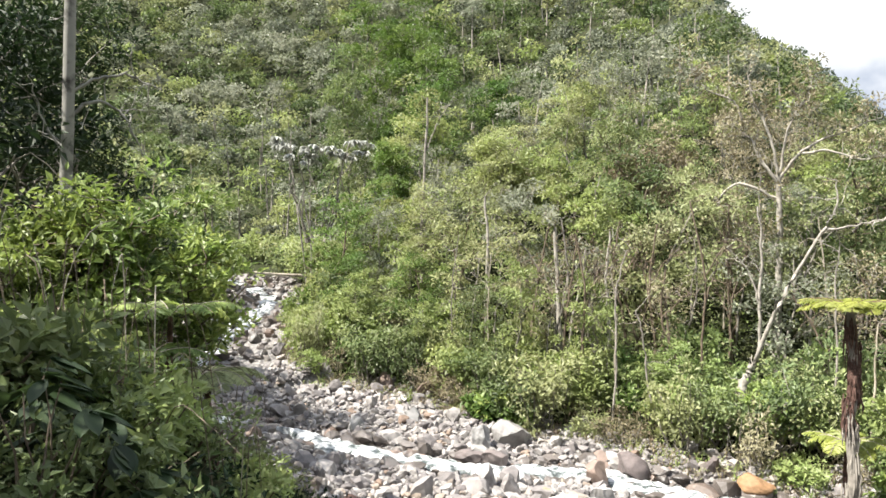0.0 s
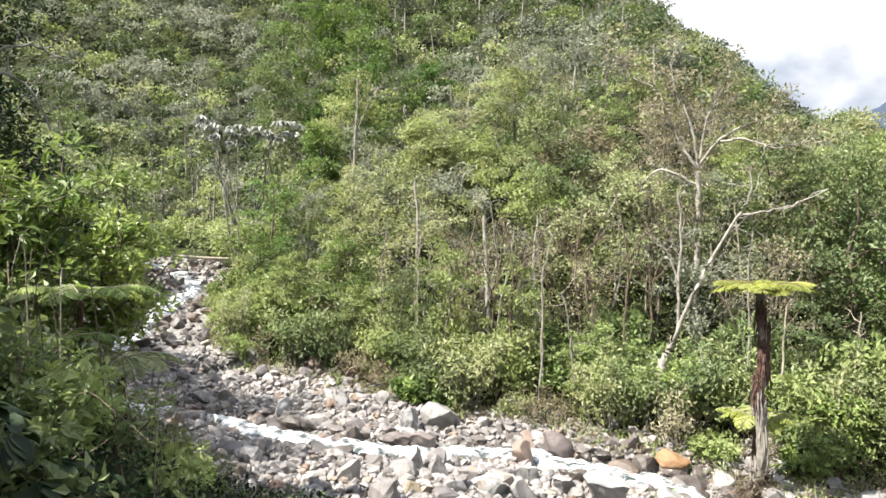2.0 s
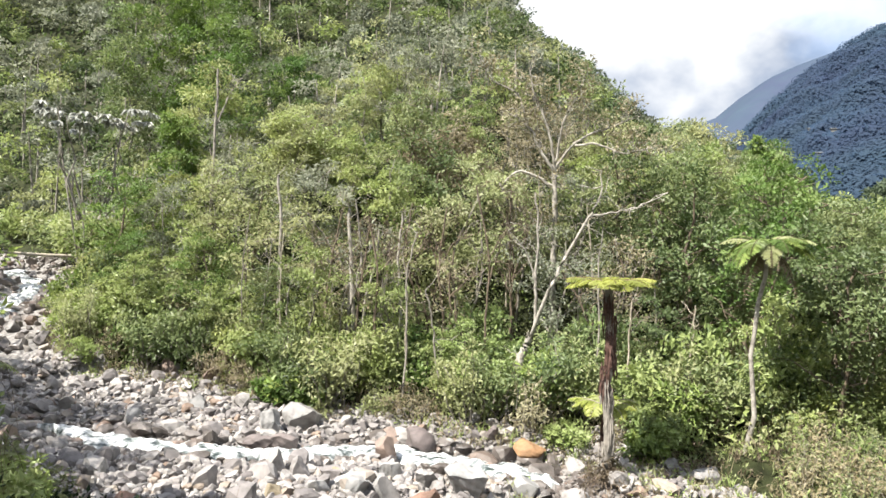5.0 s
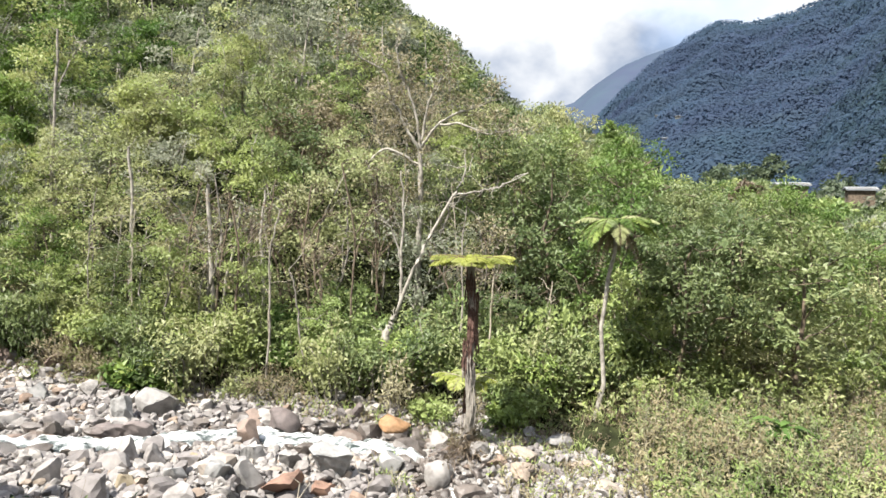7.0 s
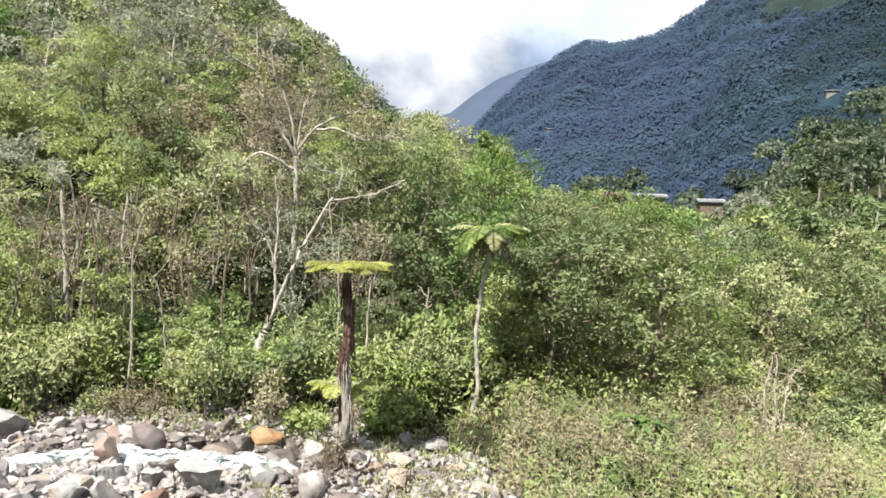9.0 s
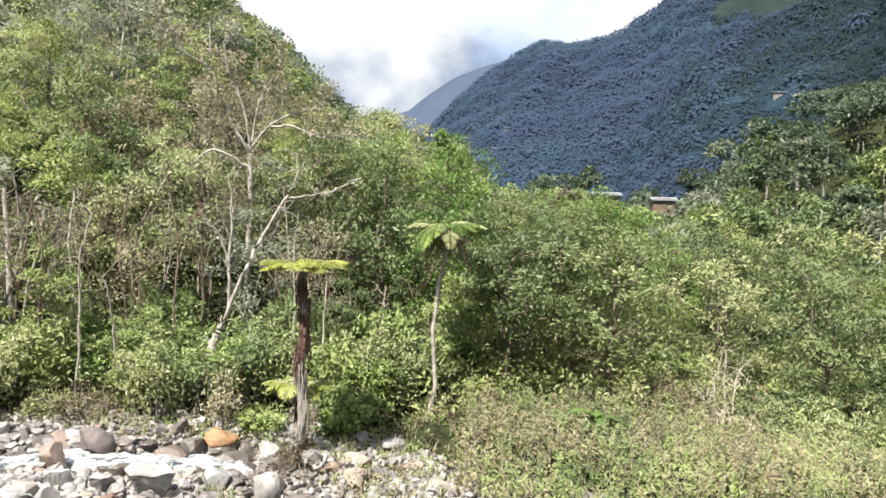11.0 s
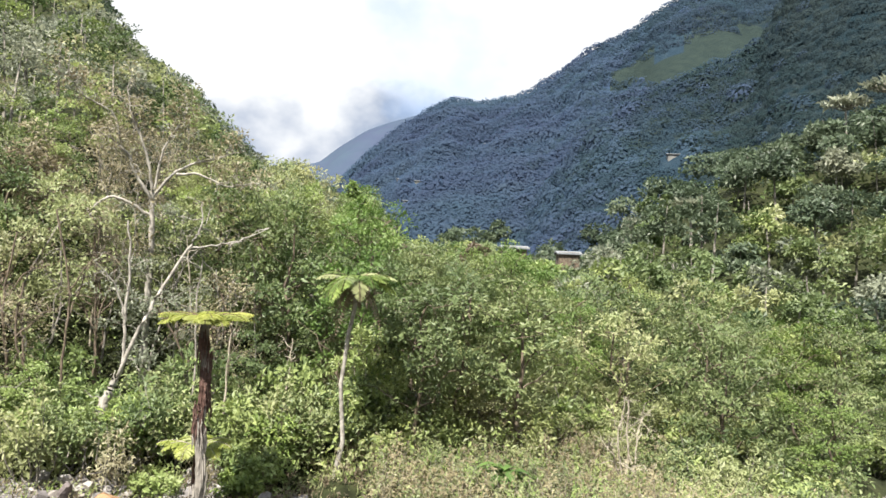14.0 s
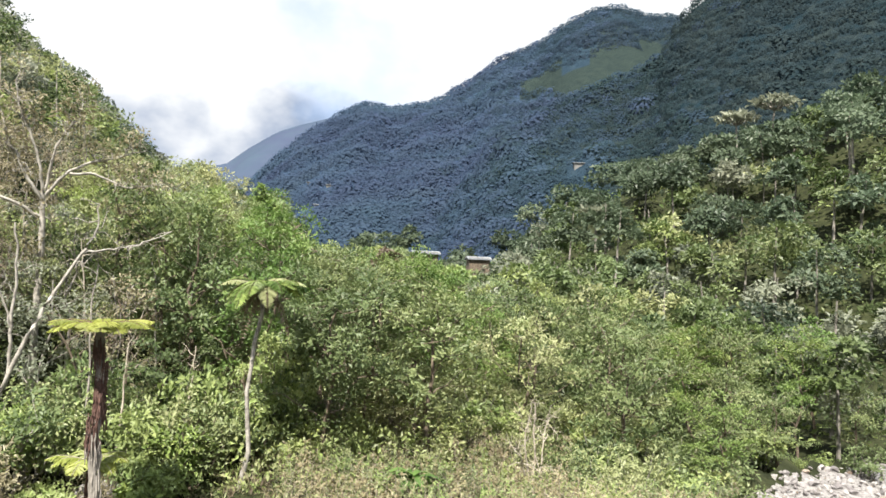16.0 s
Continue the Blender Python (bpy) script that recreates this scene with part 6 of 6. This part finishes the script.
def stones():
    rng = np.random.default_rng(121)
    v1, f1 = ico(1)
    v2, f2 = ico(2)
    v3, f3 = ico(4)
    # boulders that stand out
    big = [
        (23.9, 18.3, 0.46, 0.50, ROCK_ORANGE, "rust-orange boulder at the water's edge", -1),
        (14.7, 18.6, 0.56, 0.70, ROCK_DARK, "rounded dark brown boulder beside the stream", -3),
        (12.6, 19.0, 0.42, 0.44, ROCK_BROWN, "brown boulder against a dark boulder", 5),
        (12.0, 17.4, 0.52, 0.68, ROCK_BROWN, "brown split boulder in the stream", 6),
        (4.5, 18.2, 0.52, 0.50, ROCK_DARK, "brown blocky wet boulder at the water", 6),
        (2.3, 18.3, 0.44, 0.40, ROCK_DARK, "dark wet boulder at the water", 6),
        (3.1, 19.0, 0.52, 0.70, ROCK_PALE, "large pale granite boulder", 8),
        (5.4, 19.6, 1.0, 0.80, ROCK_GREY, "large grey slab at the foot of the bank", 20),
        (20.9, 17.5, 0.34, 0.32, ROCK_BROWN, "slanting brown rock in the white water", 8),
        (18.8, 15.4, 0.80, 0.72, ROCK_PALE, "large pale boulder before the stream", 7),
        (27.6, 15.4, 0.32, 0.50, ROCK, "round grey boulder on the gravel", 3),
        (15.8, 15.6, 0.42, 0.50, ROCK_GREY, "grey block on the near gravel", 8),
        (13.0, 15.9, 0.38, 0.48, ROCK_PALE, "pale grey block on the near gravel", 8),
        (15.7, 14.3, 0.60, 0.40, ROCK_RED, "reddish-brown rock on the near gravel", 8),
        (18.2, 14.7, 0.48, 0.38, ROCK_RED, "rusty rock on the near gravel", 8),
        (12.1, 14.2, 0.60, 0.60, ROCK_GREY, "large grey boulder on the near gravel", 8),
        (8.4, 15.4, 0.24, 0.42, ROCK_TAN, "tan block on the near gravel", 7),
        (10.2, 14.0, 0.40, 0.55, ROCK_PALE, "pale boulder on the near gravel", 8),
        (19.5, 18.8, 0.30, 0.42, ROCK, "grey rounded boulder beyond the stream", 4),
        (20.8, 18.8, 0.30, 0.38, ROCK_DARK, "dark grey boulder beyond the stream", 5),
        (22.4, 19.0, 0.27, 0.36, ROCK, "grey boulder at the foot of the bank", 5),
        (23.7, 15.9, 0.45, 0.50, ROCK_PALE, "pale pinkish boulder on the near gravel", 7),
        (3.5, 14.5, 0.36, 0.34, ROCK_TAN, "olive-tan rock on the near gravel", 7),
        (7.0, 14.2, 0.36, 0.38, ROCK_PALE, "pale cobble-like rock on the near gravel", 7),
        (-7.8, 19.4, 0.66, 0.34, ROCK_WET, "low wet rock beside the pool", 7),
        (-7.1, 20.3, 0.30, 0.34, ROCK_PALE, "smooth pale boulder by the pool", 2),
        (-4.6, 23.9, 0.50, 0.75, ROCK_BROWN, "brown rock outcrop under the shrubs", 8),
        (-1.3, 23.0, 0.52, 0.45, ROCK_BROWN, "brown rock under the dry shrubs", 8),
        (-2.4, 21.1, 0.48, 0.42, ROCK_PALE, "pale boulder on the gravel", 7),
        (-1.4, 18.6, 0.40, 0.44, ROCK_WET, "dark wet boulder at the water", 6),
        (-10.3, 14.9, 0.30, 0.30, ROCK, "grey rock on the near gravel", 7),
        (-6.6, 15.3, 0.42, 0.32, ROCK, "grey rock on the near gravel", 7),
        (-7.4, 14.2, 0.45, 0.25, ROCK_RED, "reddish flat rock on the near gravel", 8),
        (-18.0, 27.9, 0.40, 0.42, ROCK_WET, "dark boulder in the upper stream", 6),
        (-15.5, 50, 0.8, 0.6, ROCK_WET, "dark boulder in the cascade", 6),
        (-15.8, 32.1, 0.50, 0.60, ROCK_DARK, "dark boulder beside the upper stream", 6),
        (37.4, 17.4, 0.55, 0.36, ROCK_GREY, "pale grey rock before the hollow bank", 8),
        (34.8, 17.8, 0.42, 0.30, ROCK_GREY, "pale grey rock among weeds", 8),
        (41.5, 15.2, 0.40, 0.25, ROCK, "grey rock among weeds", 8),
    ]
    for az, D, r, h, mat, label, cuts in big:
        v = stone_shape(rng, v3, cuts + 6, 0.99, 0.3, 0.56) * np.array([r * 1.05, r * 1.05, h * 1.15])
        ob = part("boulder", Geo().add(v, f3), [mat])
        w = spot(az, D)
        ob.matrix_basis = turn(w[0], w[1], w[2] + h * 0.3, rng.uniform(0, 6.28), 1.0)
        tagged(ob, label, "boulder", "boulders of the stream bed")
    # a reddish log at the water
    ob = part("log", Geo().add(*tube(np.array([(-0.75, 0, 0), (-0.2, 0.03, 0.02), (0.3, 0, 0.03), (0.75, -0.03, 0.0)]), [0.10, 0.12, 0.11, 0.07], 8)), [ROCK_BROWN], smooth=True)
    w = spot(-3.6, 18.4)
    ob.matrix_basis = turn(w[0], w[1], w[2] + 0.14, -0.15, 1.0)
    tagged(ob, "short reddish-brown log beside the water", "log")

    def bed(x, y):
        d, z, gf, gn = along(x, y)
        e = 0.4 * lumps(np.array([x]), np.array([y]), 1.5, 0.3)[0]
        return -gn[0] - 0.6 + e < d[0] < gf[0] + 0.5 + e and (abs(d[0]) > 0.62 or rng.random() < 0.2)

    shapes = []
    for i in range(14):
        g = Geo().add(stone_shape(rng, v2, 13, 0.99, 0.28, 0.52), f2)
        shapes.append(g.mesh("stone", [ROCK]))
    wet = [Geo().add(stone_shape(rng, v2, 11), f2).mesh("stone", [ROCK_WET]) for _ in range(6)]
    pts = scatter(rng, 290, -22, 35, 12.5, 26, 0.5, bed)
    z = height(pts[:, 0], pts[:, 1])
    for (x, y), zz in zip(pts, z):
        s = (0.2 + 0.34 * rng.random() ** 2.2) * (1.15 if math.hypot(x, y) < 16.8 else 1.0)
        near_water = abs(along(x, y)[0][0]) < 0.8
        ob = new("stone", wet[int(rng.integers(6))] if near_water else shapes[int(rng.integers(14))])
        ob.parent = GROUND
        ob.matrix_basis = turn(x, y, zz + s * 0.25, rng.uniform(0, 6.28), s, rng.normal() * 0.25, rng.uniform(0.8, 1.2))
    # dark rocks that hem the channel
    L = LINE[(LINE[:, 0] > -9) & (LINE[:, 0] < 9.5) & (LINE[:, 1] < 40)]
    for i in range(44):
        q = L[int(rng.integers(len(L)))]
        k = int(np.argmin(np.hypot(LINE[:, 0] - q[0], LINE[:, 1] - q[1])))
        off = rng.uniform(0.62, 1.0) * (1 if rng.random() < 0.72 else -1)
        x, y = q[0] - TANG[k, 1] * off, q[1] + TANG[k, 0] * off
        s = rng.uniform(0.2, 0.4)
        ob = new("stone", wet[int(rng.integers(6))])
        ob.parent = GROUND
        ob.matrix_basis = turn(x, y, float(height(x, y)[0]) + s * 0.22, rng.uniform(0, 6.28), s, rng.normal() * 0.2, rng.uniform(0.7, 1.1))
    # the rest of the gravel
    g = Geo()
    base = [stone_shape(rng, v2, 13, 0.99, 0.27, 0.5) for _ in range(8)] + [stone_shape(rng, v1, 9, 0.97, 0.3, 0.55) for _ in range(16)]
    pts = np.concatenate([scatter(rng, 15000, -20, 50, 11.5, 26, 0.115, bed), scatter(rng, 900, -22, -8, 27, 62, 0.45, bed), scatter(rng, 1500, 70, 95, 18, 36, 0.22, bed)])
    z = height(pts[:, 0], pts[:, 1])
    off = np.abs(along(pts[:, 0], pts[:, 1])[0])
    for (x, y), zz, o in zip(pts, z, off):
        far = math.hypot(x, y) > 27 and x < 0
        s = (0.22 + 0.4 * rng.random() ** 2.5) if far else (0.085 + 0.21 * rng.random() ** 2.2)
        k = int(rng.integers(8)) if s > 0.18 else 8 + int(rng.integers(16))
        m = np.array((Matrix.Rotation(rng.uniform(0, 6.28), 3, "Z") @ Matrix.Rotation(rng.normal() * 0.4, 3, "X")))
        v = (base[k] * s) @ m.T + np.array([x, y, zz + s * 0.2])
        g.add(v, f2 if k < 8 else f1, slot=1 if o < (3.2 if far else 0.8) * rng.uniform(0.6, 1.2) else 0)
    ob = part("gravel", g, [PEBBLE, PEBBLE_WET], GROUND, "grey and tan river cobbles")
    tagged(ob, kind="stuff")


stones()
